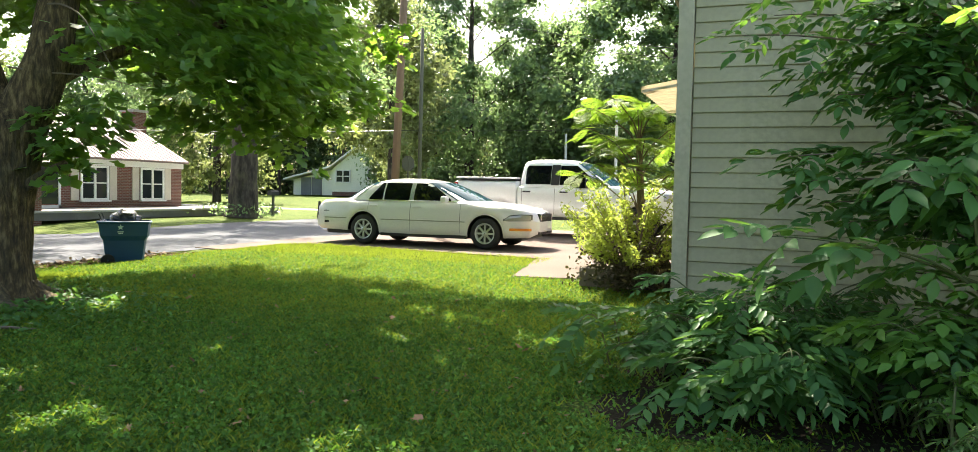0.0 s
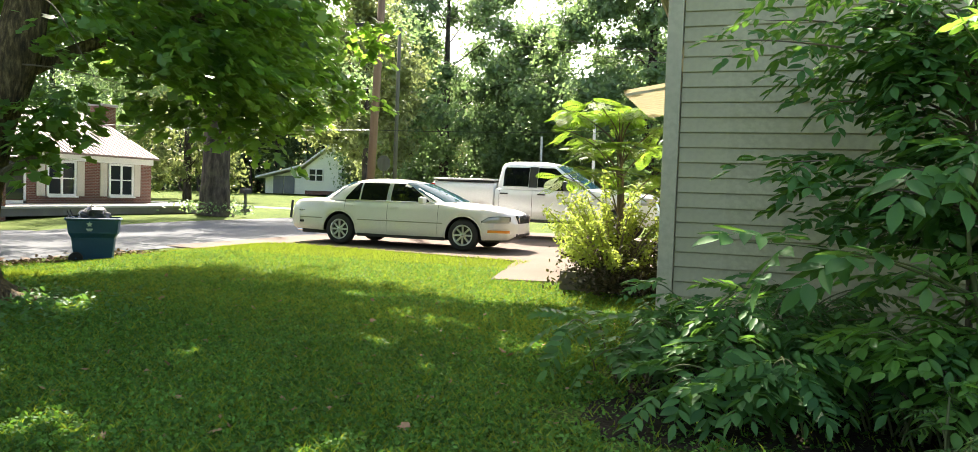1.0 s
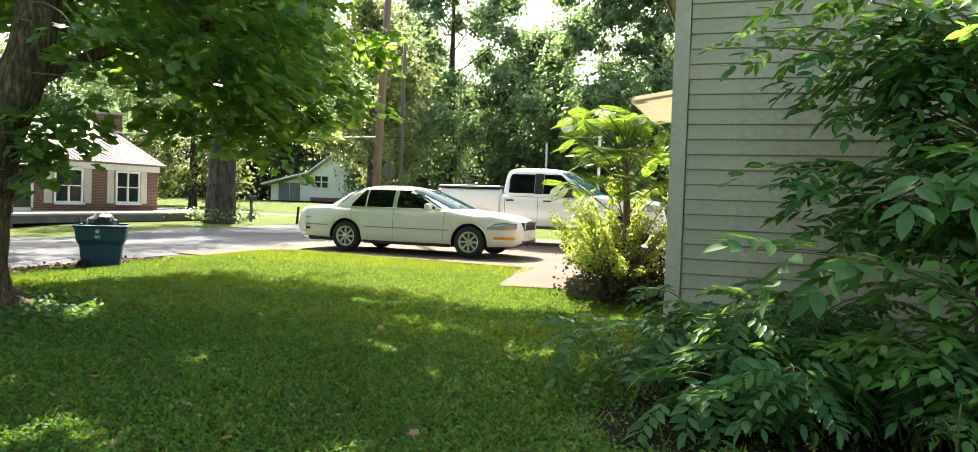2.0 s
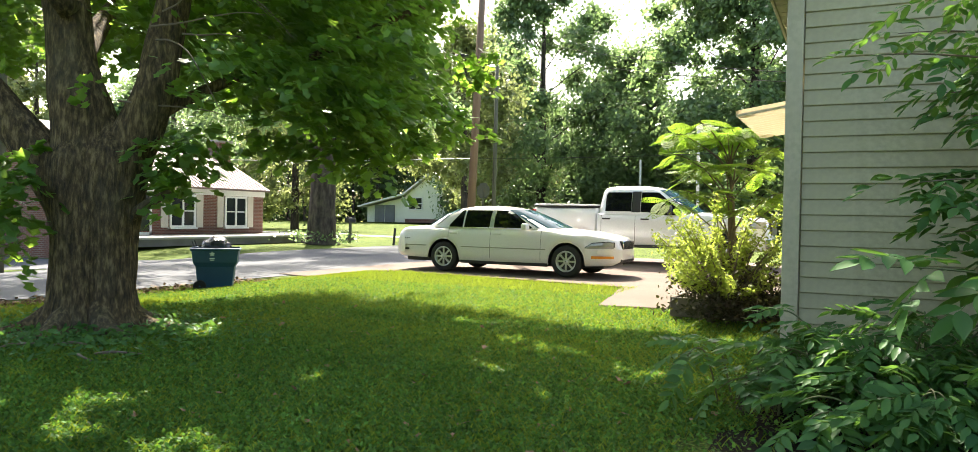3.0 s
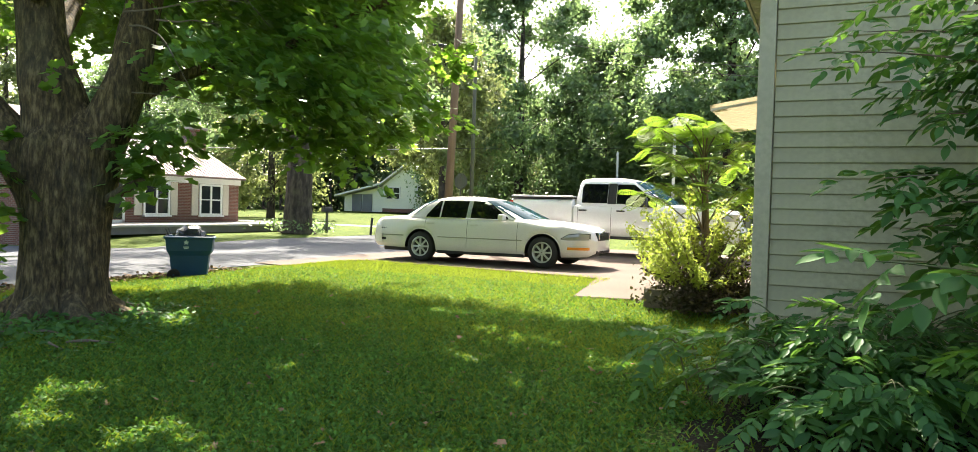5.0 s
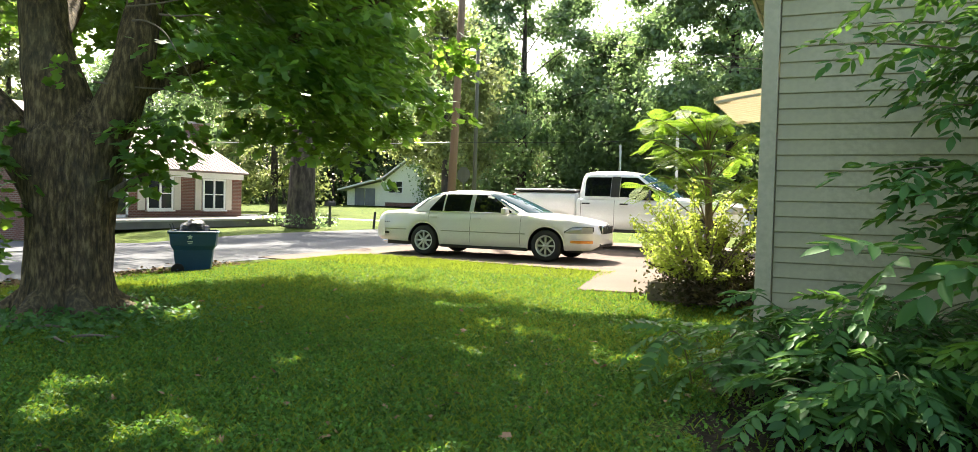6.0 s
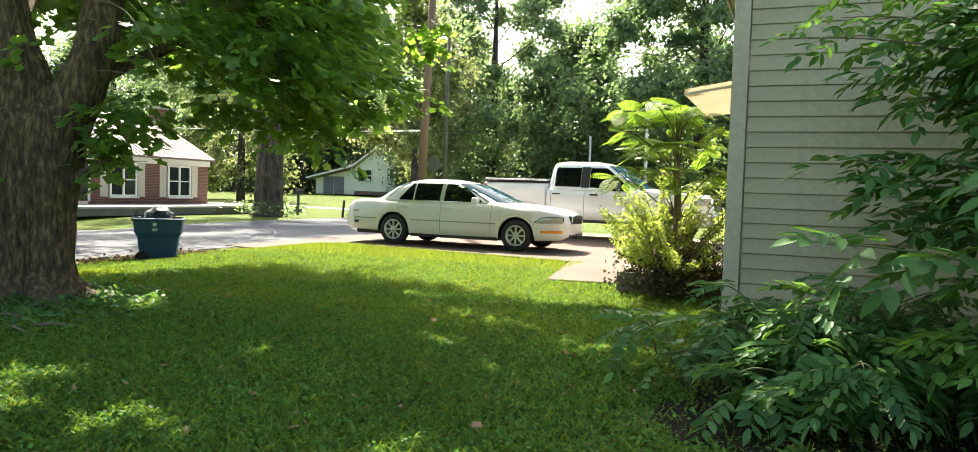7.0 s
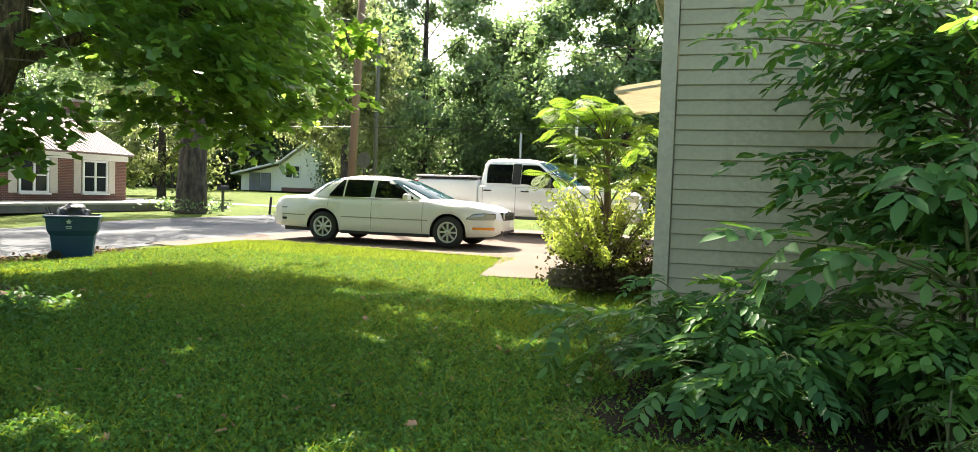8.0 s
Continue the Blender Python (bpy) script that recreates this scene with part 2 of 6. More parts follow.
M = dict(
    ground=ground_cover(),
    asphalt=surface("asphalt", (0.085, 0.09, 0.1), (0.14, 0.145, 0.155), 0.5, 70, 0.9, 0.4, spec=0.15),
    concrete=surface("concrete", (0.115, 0.086, 0.07), (0.165, 0.129, 0.108), 0.6, 35, 0.9, 0.3, spec=0.15),
    slab=surface("old_concrete", (0.3, 0.29, 0.28), (0.42, 0.4, 0.38), 0.9, 30, 0.9, 0.3, spec=0.15),
    vinyl=surface("vinyl_siding", (0.39, 0.352, 0.192), (0.45, 0.408, 0.23), 1.1, 22, 0.5, 0.06, vary=0.04),
    vinyl_trim=surface("vinyl_trim", (0.43, 0.39, 0.24), (0.5, 0.455, 0.29), 1.5, 20, 0.45, 0.05),
    soffit=surface("soffit", (0.62, 0.56, 0.42), (0.7, 0.64, 0.5), 2, 25, 0.5, 0.05),
    shingle=surface("shingle", (0.1, 0.09, 0.085), (0.16, 0.15, 0.14), 1.5, 30, 0.9, 0.5),
    block=surface("foundation_block", (0.3, 0.29, 0.27), (0.42, 0.4, 0.37), 1.3, 30, 0.9, 0.4),
    awning=surface("awning_metal", (0.72, 0.66, 0.5), (0.8, 0.74, 0.58), 1.5, 12, 0.4, 0.05),
    awning_trim=surface("awning_trim", (0.25, 0.24, 0.19), (0.36, 0.34, 0.28), 3, 14, 0.5, 0.05),
    white_paint=surface("white_paint", (0.72, 0.72, 0.69), (0.8, 0.8, 0.77), 1.2, 25, 0.5, 0.05),
    cream_wall=surface("cream_siding", (0.78, 0.79, 0.66), (0.84, 0.85, 0.72), 0.9, 12, 0.6, 0.06),
    shutter=surface("shutter_paint", (0.5, 0.46, 0.38), (0.58, 0.54, 0.46), 2, 20, 0.55, 0.05),
    brick=brickwork("brickwork"),
    roof_metal=surface("ribbed_roof_metal", (0.19, 0.135, 0.135), (0.25, 0.18, 0.175), 0.5, 15, 0.62, 0.05, spec=0.15),
    pearl=surface("pearl_white_lacquer", (0.73, 0.685, 0.665), (0.79, 0.745, 0.72), 1.1, 60, 0.28, 0.0, coat=0.9),
    white_lacquer=surface("white_lacquer", (0.76, 0.77, 0.78), (0.8, 0.81, 0.82), 1.1, 60, 0.25, 0.0, coat=0.9),
    navy=surface("navy_lacquer", (0.006, 0.009, 0.02), (0.012, 0.016, 0.035), 1.1, 60, 0.25, 0.0, coat=0.9),
    rubber=surface("rubber", (0.014, 0.014, 0.014), (0.03, 0.029, 0.028), 8, 60, 0.8, 0.2),
    black_plastic=surface("black_plastic", (0.012, 0.012, 0.013), (0.022, 0.022, 0.022), 4, 60, 0.5, 0.05),
    chrome=surface("chrome", (0.62, 0.62, 0.63), (0.75, 0.75, 0.76), 5, 60, 0.13, 0.0, metal=1.0),
    alloy=surface("brushed_alloy", (0.55, 0.55, 0.56), (0.7, 0.7, 0.71), 6, 60, 0.3, 0.0, metal=0.75),
    lens=surface("clear_lamp_lens", (0.3, 0.3, 0.29), (0.36, 0.36, 0.35), 14, 50, 0.08, 0.0, metal=0.15, coat=0.5),
    amber=surface("amber_lens", (0.75, 0.22, 0.03), (0.85, 0.3, 0.05), 9, 50, 0.15, 0.0, coat=1.0),
    red_lens=surface("red_lens", (0.4, 0.012, 0.01), (0.55, 0.02, 0.015), 9, 50, 0.15, 0.0, coat=1.0),
    glass=glass_dark("tinted_glass", (0.004, 0.005, 0.006), 0.05, 1.3),
    screen_glass=glass_dark("windscreen_glass", (0.015, 0.045, 0.06), 0.02, 1.09),
    house_glass=glass_dark("house_window_glass", (0.02, 0.026, 0.028), 0.04),
    bin_plastic=surface("teal_plastic", (0.01, 0.058, 0.13), (0.015, 0.08, 0.165), 2.5, 40, 0.5, 0.08),
    bag=surface("black_bag", (0.02, 0.02, 0.025), (0.05, 0.05, 0.06), 5, 20, 0.22, 0.6, depth=0.02),
    badge_white=surface("pale_print", (0.6, 0.68, 0.68), (0.72, 0.78, 0.78), 5, 40, 0.6, 0.0),
    pole_wood=surface("pole_wood", (0.15, 0.095, 0.06), (0.24, 0.16, 0.105), 2.0, 18, 0.85, 0.5, stretch=(1, 1, 0.08)),
    grey_pole=surface("weathered_post", (0.07, 0.07, 0.042), (0.125, 0.125, 0.08), 2.0, 18, 0.8, 0.4, stretch=(1, 1, 0.1)),
    steel=surface("galvanised_steel", (0.42, 0.43, 0.43), (0.55, 0.56, 0.56), 3, 30, 0.45, 0.05, metal=0.6),
    dark_metal=surface("dark_metal", (0.03, 0.03, 0.032), (0.06, 0.06, 0.06), 3, 30, 0.5, 0.1, metal=0.4),
    wire=surface("cable_sheath", (0.04, 0.04, 0.04), (0.08, 0.08, 0.08), 3, 30, 0.9, 0.0, spec=0.02),
    garage_door=surface("grey_door_paint", (0.13, 0.14, 0.15), (0.2, 0.21, 0.22), 1.5, 20, 0.6, 0.1),
    door_red=surface("red_door_paint", (0.22, 0.045, 0.035), (0.3, 0.07, 0.05), 1.5, 20, 0.5, 0.05),
    maple_bark=bark("maple_bark", (0.115, 0.078, 0.034), (0.3, 0.215, 0.1), 22.0, 0.09),
    grey_bark=bark("grey_bark", (0.05, 0.038, 0.03), (0.11, 0.088, 0.07), 5.0),
    twig=surface("twig_bark", (0.12, 0.09, 0.06), (0.22, 0.17, 0.12), 3, 30, 0.85, 0.2),
    green_stem=surface("green_stem", (0.07, 0.09, 0.03), (0.14, 0.15, 0.05), 3, 30, 0.7, 0.1),
    root_litter=surface("dry_leaf", (0.16, 0.08, 0.04), (0.3, 0.18, 0.09), 6, 40, 0.8, 0.2, vary=0.3),
    maple_leaf=foliage("maple_leaf", (0.022, 0.062, 0.02), (0.085, 0.17, 0.052), (0.4, 0.66, 0.08), 0.36, 0.48, 0.5, 0.6),
    far_leaf=foliage("far_leaf", (0.04, 0.085, 0.04), (0.135, 0.21, 0.088), (0.28, 0.42, 0.15), 0.38, 0.46, 0.5, 0.6),
    far_leaf_light=foliage("far_leaf_light", (0.075, 0.105, 0.04), (0.185, 0.225, 0.085), (0.33, 0.39, 0.13), 0.42, 0.42, 0.5, 0.6),
    woods_leaf=foliage("woods_leaf", (0.025, 0.052, 0.024), (0.07, 0.12, 0.048), (0.16, 0.25, 0.08), 0.45, 0.42),
    mimosa_leaf=foliage("mimosa_leaf", (0.09, 0.16, 0.025), (0.17, 0.26, 0.04), (0.32, 0.5, 0.055), 0.5, 0.48),
    shrub_leaf=foliage("shrub_leaf", (0.12, 0.165, 0.035), (0.21, 0.265, 0.055), (0.46, 0.56, 0.09), 0.5, 0.5),
    ash_leaf=foliage("ash_leaf", (0.03, 0.09, 0.03), (0.1, 0.22, 0.066), (0.19, 0.38, 0.055), 0.45, 0.34, 0.14, 0.5),
    # brighter copy of the ash leaf, with the light on it in its colour
    lit_leaf=foliage("lit_ash_leaf", (0.075, 0.18, 0.04), (0.16, 0.32, 0.07), (0.32, 0.58, 0.07), 0.4, 0.42, 0.4, 0.3),
    weed_leaf=foliage("weed_leaf", (0.035, 0.085, 0.022), (0.1, 0.18, 0.055), (0.15, 0.27, 0.04), 0.5, 0.3, 0.25, 0.6),
    dark_growth=foliage("dark_growth", (0.03, 0.024, 0.014), (0.06, 0.055, 0.022), (0.08, 0.08, 0.02), 0.6, 0.2, 0.2),
    fibreglass=foliage("corrugated_fibreglass", (0.36, 0.31, 0.2), (0.46, 0.4, 0.27), (0.36, 0.31, 0.2), 0.4, 0.35, 0.4),
    # leaves paled to stand in for backlit haze over distant trees
    hazed_leaf=foliage("hazed_leaf", (0.16, 0.22, 0.12), (0.32, 0.4, 0.22), (0.5, 0.6, 0.3), 0.5, 0.5),
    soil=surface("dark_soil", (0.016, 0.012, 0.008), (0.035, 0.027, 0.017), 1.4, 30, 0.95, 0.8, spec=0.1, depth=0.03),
    grass_blade=foliage("grass_blade", (0.05, 0.09, 0.012), (0.165, 0.225, 0.03), (0.34, 0.44, 0.04), 0.7, 0.35, 0.12, 0.5),
    clover=foliage("clover_leaf", (0.006, 0.028, 0.005), (0.115, 0.25, 0.045), (0.17, 0.36, 0.04), 0.6, 0.3, 0.12, 0.6),
)

# ---- building helpers ----
def thing(name, place, label, category, group="", kind="", turn=0.0):
    e = new(name)
    e.empty_display_size = 0.2
    e.matrix_basis = pose(*place, 0, 0, turn)
    return tagged(e, label, category, group, kind)


def part(name, bm, material, parent=None, label="", smooth=False):
    """Links a bmesh as one mesh object, under a thing, a part or nothing."""
    bmesh.ops.recalc_face_normals(bm, faces=bm.faces[:])
    me = bpy.data.meshes.new(name)
    bm.to_mesh(me)
    bm.free()
    if smooth:
        me.polygons.foreach_set("use_smooth", [True] * len(me.polygons))
    me.materials.append(material)
    ob = new(name, me)
    ob.parent = parent
    if label:
        tagged(ob, label)
    return ob


def array_mesh(name, verts, faces, material):
    """A mesh from numpy arrays; faces is (n, k)."""
    me = bpy.data.meshes.new(name)
    k = faces.shape[1]
    me.vertices.add(len(verts))
    me.vertices.foreach_set("co", np.ascontiguousarray(verts, dtype=np.float32).ravel())
    me.loops.add(faces.size)
    me.loops.foreach_set("vertex_index", np.ascontiguousarray(faces, dtype=np.int32).ravel())
    me.polygons.add(len(faces))
    me.polygons.foreach_set("loop_start", np.arange(0, faces.size, k, dtype=np.int32))
    me.polygons.foreach_set("loop_total", np.full(len(faces), k, dtype=np.int32))
    me.update(calc_edges=True)
    me.validate()
    me.materials.append(material)
    return me


def box(bm, c, s, bevel=0.0, turn=None):
    g = bmesh.ops.create_cube(bm, size=1.0)
    m = Matrix.Translation(c) @ (turn or Matrix()) @ Matrix.Diagonal((*s, 1))
    bmesh.ops.transform(bm, matrix=m, verts=g["verts"])
    if bevel:
        edges = {e for v in g["verts"] for e in v.link_edges}
        bmesh.ops.bevel(bm, geom=list(edges), offset=bevel, segments=2, affect="EDGES", profile=0.6)
    return bm


def boxed(c, s, bevel=0.0, turn=None):
    return box(bmesh.new(), c, s, bevel, turn)


def tube(bm, pts, radii, seg=10, cap=True):
    """A tube along points with a radius at each."""
    pts = [Vector(p) for p in pts]
    rings = []
    for i, p in enumerate(pts):
        d = (pts[min(i + 1, len(pts) - 1)] - pts[max(i - 1, 0)]).normalized()
        if i == 0:
            a = d.orthogonal()
        a = (a - d * a.dot(d)).normalized()
        b = d.cross(a).normalized()
        r = radii[i] if isinstance(radii, (list, tuple)) else radii
        rings.append([bm.verts.new(p + (a * math.cos(2 * math.pi * k / seg) + b * math.sin(2 * math.pi * k / seg)) * r) for k in range(seg)])
    for i in range(len(rings) - 1):
        for k in range(seg):
            bm.faces.new((rings[i][k], rings[i][(k + 1) % seg], rings[i + 1][(k + 1) % seg], rings[i + 1][k]))
    if cap:
        bm.faces.new(rings[0][::-1])
        bm.faces.new(rings[-1])
    return bm


def tubed(pts, radii, seg=10):
    return tube(bmesh.new(), pts, radii, seg)


def lathe(profile, seg=28, axis="y"):
    """Turns (radius, along) pairs round an axis."""
    bm = bmesh.new()
    rings = []
    for r, a in profile:
        ring = []
        for k in range(seg):
            c, s = r * math.cos(2 * math.pi * k / seg), r * math.sin(2 * math.pi * k / seg)
            ring.append(bm.verts.new((c, a, s) if axis == "y" else (c, s, a)))
        rings.append(ring)
    for i in range(len(rings) - 1):
        for k in range(seg):
            bm.faces.new((rings[i][k], rings[i][(k + 1) % seg], rings[i + 1][(k + 1) % seg], rings[i + 1][k]))
    return bm


def sheet(f, nu, nv):
    """A sheet of quads from f(u, v), u and v from 0 to 1."""
    bm = bmesh.new()
    vs = [[bm.verts.new(f(i / nu, j / nv)) for j in range(nv + 1)] for i in range(nu + 1)]
    for i in range(nu):
        for j in range(nv):
            bm.faces.new((vs[i][j], vs[i + 1][j], vs[i + 1][j + 1], vs[i][j + 1]))
    return bm


def prism(poly, y0, y1, axis="y"):
    """A flat outline in two axes pulled from y0 to y1 along the third."""
    bm = bmesh.new()
    put = {"y": lambda p, a: (p[0], a, p[1]), "x": lambda p, a: (a, p[0], p[1]), "z": lambda p, a: (p[0], p[1], a)}[axis]
    lo, hi = [bm.verts.new(put(p, y0)) for p in poly], [bm.verts.new(put(p, y1)) for p in poly]
    n = len(poly)
    bm.faces.new(lo)
    bm.faces.new(hi[::-1])
    for i in range(n):
        bm.faces.new((lo[i], lo[(i + 1) % n], hi[(i + 1) % n], hi[i]))
    return bm


def step(a, b, v):
    t = np.clip((v - a) / (b - a), 0, 1)
    return t * t * (3 - 2 * t)


def land(x, y):
    """Height of the ground."""
    east = step(-11.9, -8.9, x)
    return (0.145 * step(8.5, 13.5, y) * east + 0.11 * step(16.6, 18.6, y) * east
            - 0.55 * step(25.0, 13.0, y) * step(-15.0, -28.0, x) + 0.6 * step(48.0, 75.0, y) - 0.14 * step(-9.2, -11.6, x))


def landed(xs, ys, lift=0.0):
    """A grid over the ground at the given lines, lifted above it."""
    X, Y = np.meshgrid(xs, ys, indexing="ij")
    V = np.stack([X, Y, land(X, Y) + lift], -1).reshape(-1, 3)
    i, j = np.meshgrid(np.arange(len(xs) - 1), np.arange(len(ys) - 1), indexing="ij")
    a = (i * len(ys) + j).ravel()
    return V, np.stack([a, a + len(ys), a + len(ys) + 1, a + 1], -1)


rng = np.random.default_rng(7)

LEAF_OVAL = (np.array([(0, 0, 0), (0.3, 0.24, 0.05), (0.68, 0.2, 0.03), (1, 0, -0.1), (0.68, -0.2, 0.03), (0.3, -0.24, 0.05), (0.5, 0, -0.02)]),
             np.array([(0, 1, 6), (1, 2, 6), (2, 3, 6), (3, 4, 6), (4, 5, 6), (5, 0, 6)]))
LEAF_MAPLE = (np.array([(0, 0, 0), (0.08, 0.42, 0.05), (0.38, 0.24, 0.0), (0.62, 0.46, -0.06), (1.0, 0.0, -0.14), (0.62, -0.46, -0.06), (0.38, -0.24, 0.0), (0.08, -0.42, 0.05), (0.42, 0, 0.03)]),
              np.array([(0, 1, 8), (1, 2, 8), (2, 3, 8), (3, 4, 8), (4, 5, 8), (5, 6, 8), (6, 7, 8), (7, 0, 8)]))
LEAF_QUAD = (np.array([(0, 0, 0), (0.45, 0.34, 0.06), (1, 0, -0.05), (0.45, -0.34, 0.06)]), np.array([(0, 1, 2), (0, 2, 3)]))
BLADE = (np.array([(0, -0.09, 0), (0, 0.09, 0), (0.45, 0.0, 0.75), (0.8, 0.0, 1.0)]) , np.array([(0, 1, 2), (1, 3, 2)]))


def frames_up(n, up, spread=1.0):
    """Random leaf axes whose normals lean upward by the given amount."""
    N = rng.normal(size=(n, 3)) * spread + np.array((0, 0, up))
    N /= np.linalg.norm(N, axis=1)[:, None]
    T = rng.normal(size=(n, 3))
    T -= (T * N).sum(1)[:, None] * N
    T /= np.linalg.norm(T, axis=1)[:, None]
    return np.stack([T, np.cross(N, T), N], -1)


def scatter(name, P, A, size, shape, material, parent=None, label="", kind="stuff"):
    """One mesh of many leaves at P, with axes A and sizes."""
    tv, tf = shape
    V = np.einsum("nij,kj->nki", A, tv) * np.asarray(size).reshape(-1, 1, 1) + P[:, None, :]
    F = tf[None] + (np.arange(len(P)) * len(tv))[:, None, None]
    ob = new(name, array_mesh(name, V.reshape(-1, 3), F.reshape(-1, 3), material))
    ob.parent = parent
    return tagged(ob, label, kind=kind)


def sprayed(O, D, length, per, droop=0.3):
    """Leaf places and axes in flat drooping sprays that start at O and run along D."""
    n = len(O)
    idx = np.repeat(np.arange(n), per)
    d = D[idx] / np.linalg.norm(D[idx], axis=1)[:, None]
    L = np.asarray(length)[idx]
    s = np.cross(d, np.array((0, 0, 1.0)))
    s /= np.linalg.norm(s, axis=1)[:, None]
    t = rng.random(len(idx)) ** 0.8
    w = rng.uniform(-1, 1, len(idx)) * 0.34 * (1.1 - 0.7 * t)
    P = O[idx] + d * (t * L)[:, None] + s * (w * L)[:, None]
    P[:, 2] += -droop * L * t * t - 0.25 * np.abs(w) * L + rng.normal(size=len(idx)) * 0.03
    N = rng.normal(size=(len(idx), 3)) * 0.38 + np.array((0, 0, 1.0)) + d * 0.35
    N /= np.linalg.norm(N, axis=1)[:, None]
    T = d + s * np.sign(w)[:, None] * rng.uniform(0.3, 1.6, len(idx))[:, None] + rng.normal(size=(len(idx), 3)) * 0.3 + np.array((0, 0, -0.3))
    T -= (T * N).sum(1)[:, None] * N
    T /= np.linalg.norm(T, axis=1)[:, None]
    return P, np.stack([T, np.cross(N, T), N], -1)


def clumped(clumps, per, flat=0.75, ragged=False):
    """Points spread through ball-like clumps given as (x, y, z, r)."""
    C = np.asarray(clumps, dtype=float)
    n = np.maximum(1, (per * (C[:, 3] / C[:, 3].mean()) ** 2).astype(int))
    idx = np.repeat(np.arange(len(C)), n)
    D = rng.normal(size=(len(idx), 3))
    D /= np.linalg.norm(D, axis=1)[:, None]
    r = C[idx, 3] * (np.abs(rng.normal(size=len(idx))) * 0.64 if ragged else 0.35 + 0.75 * rng.random(len(idx)) ** 0.6)
    return C[idx, :3] + D * r[:, None] * np.array((1, 1, flat))


def outward(P, clumps, per, up=0.5, loose=0.95):
    """Leaf axes whose normals lean out of the clump that each leaf sits on."""
    C = np.asarray(clumps, dtype=float)
    n = np.maximum(1, (per * (C[:, 3] / C[:, 3].mean()) ** 2).astype(int))
    N = P - C[np.repeat(np.arange(len(C)), n), :3]
    N /= np.linalg.norm(N, axis=1)[:, None]
    N = N + np.array((0, 0, up)) + rng.normal(size=N.shape) * loose
    N /= np.linalg.norm(N, axis=1)[:, None]
    T = rng.normal(size=N.shape)
    T -= (T * N).sum(1)[:, None] * N
    T /= np.linalg.norm(T, axis=1)[:, None]
    return np.stack([T, np.cross(N, T), N], -1)

# ---- ground, road, paving ----
fine = np.arange(-45, 46, 1.0)
lines_x = np.concatenate([[-900, -500, -300, -200, -140, -100, -75, -60], fine, [60, 90, 150, 300, 600]])
lines_y = np.concatenate([[-600, -300, -150, -80, -60], fine, np.arange(48, 90, 3.0), [110, 150, 250, 400, 900]])
V, F = landed(lines_x, lines_y)
tagged(new("ground", array_mesh("ground", V, F, M["ground"])), "uneven green lawn with clover and yellowed patches", "lawn", kind="structure")
V, F = landed(np.linspace(-21.0, -12.5, 12), np.concatenate([np.arange(-60, 60, 1.5), np.arange(60, 130, 8.0)]), 0.012)
tagged(new("road", array_mesh("road", V, F, M["asphalt"])), "worn grey asphalt road in dappled tree shade", "road", kind="structure")


def paving(name, corners, nu, nv, mat, label, lift=0.03):
    a, b, c, d = [Vector(p) for p in corners]
    def at(u, v):
        p = (a.lerp(b, u)).lerp(d.lerp(c, u), v)
        return (p.x, p.y, float(land(p.x, p.y)) + lift)
    bm = sheet(at, nu, nv)
    rim = [e for e in bm.edges if e.is_boundary]
    ex = bmesh.ops.extrude_edge_only(bm, edges=rim)
    for v in ex["geom"]:
        if isinstance(v, bmesh.types.BMVert):
            v.co.z -= 0.12
    return tagged(part(name, bm, mat), label, name.split("_")[0], kind="structure")


paving("driveway", [(-12.9, 14.7), (-1.2, 13.05), (-1.0, 21.8), (-12.9, 21.8)], 24, 18, M["concrete"], "pinkish worn concrete driveway under the parked cars")
paving("pavement", [(-3.42, 10.9), (-2.05, 11.1), (-2.25, 13.15), (-3.75, 13.35)], 4, 6, M["concrete"], "short concrete walk joining driveway and porch", 0.04)
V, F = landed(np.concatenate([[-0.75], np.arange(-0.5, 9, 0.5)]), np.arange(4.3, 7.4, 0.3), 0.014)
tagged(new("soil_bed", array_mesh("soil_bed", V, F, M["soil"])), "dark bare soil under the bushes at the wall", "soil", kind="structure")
paving("lane", [(-40, 13.6), (-20.7, 14.6), (-20.7, 18.2), (-40, 17.8)], 20, 6, M["asphalt"], "side driveway of the brick house", 0.015)
paving("walkway", [(-21.5, 43.5), (-20.8, 46.0), (-60, 50.5), (-60, 48.0)], 30, 3, M["slab"], "pale far concrete drive across a lawn", 0.02)

# ---- near house with lap siding ----
HX, HY, TOP, LOW = -0.5, 6.66, 3.32, 0.317
wall = tagged(part("wall_near", boxed((HX + 5.1, HY + 0.122, (TOP + LOW) / 2), (10.0, 0.18, TOP - LOW)), M["vinyl"]), "cream vinyl lap siding wall of a small house", "wall", kind="structure")
tagged(part("wall_side", boxed((HX + 0.1, HY + 4.6, (TOP + LOW) / 2), (0.18, 8.8, TOP - LOW)), M["vinyl"]), "cream sided end wall of the house", "wall", kind="structure")
tagged(part("wall_back", boxed((HX + 5.1, HY + 9.0, (TOP + LOW) / 2), (10.0, 0.18, TOP - LOW)), M["vinyl"]), "cream sided rear wall of the house", "wall", kind="structure")
tagged(part("foundation", boxed((HX + 5.1, HY + 4.58, 0.15), (10.0, 8.76, 0.46), 0.01), M["block"]), "grey block foundation under the siding", "foundation", kind="structure")
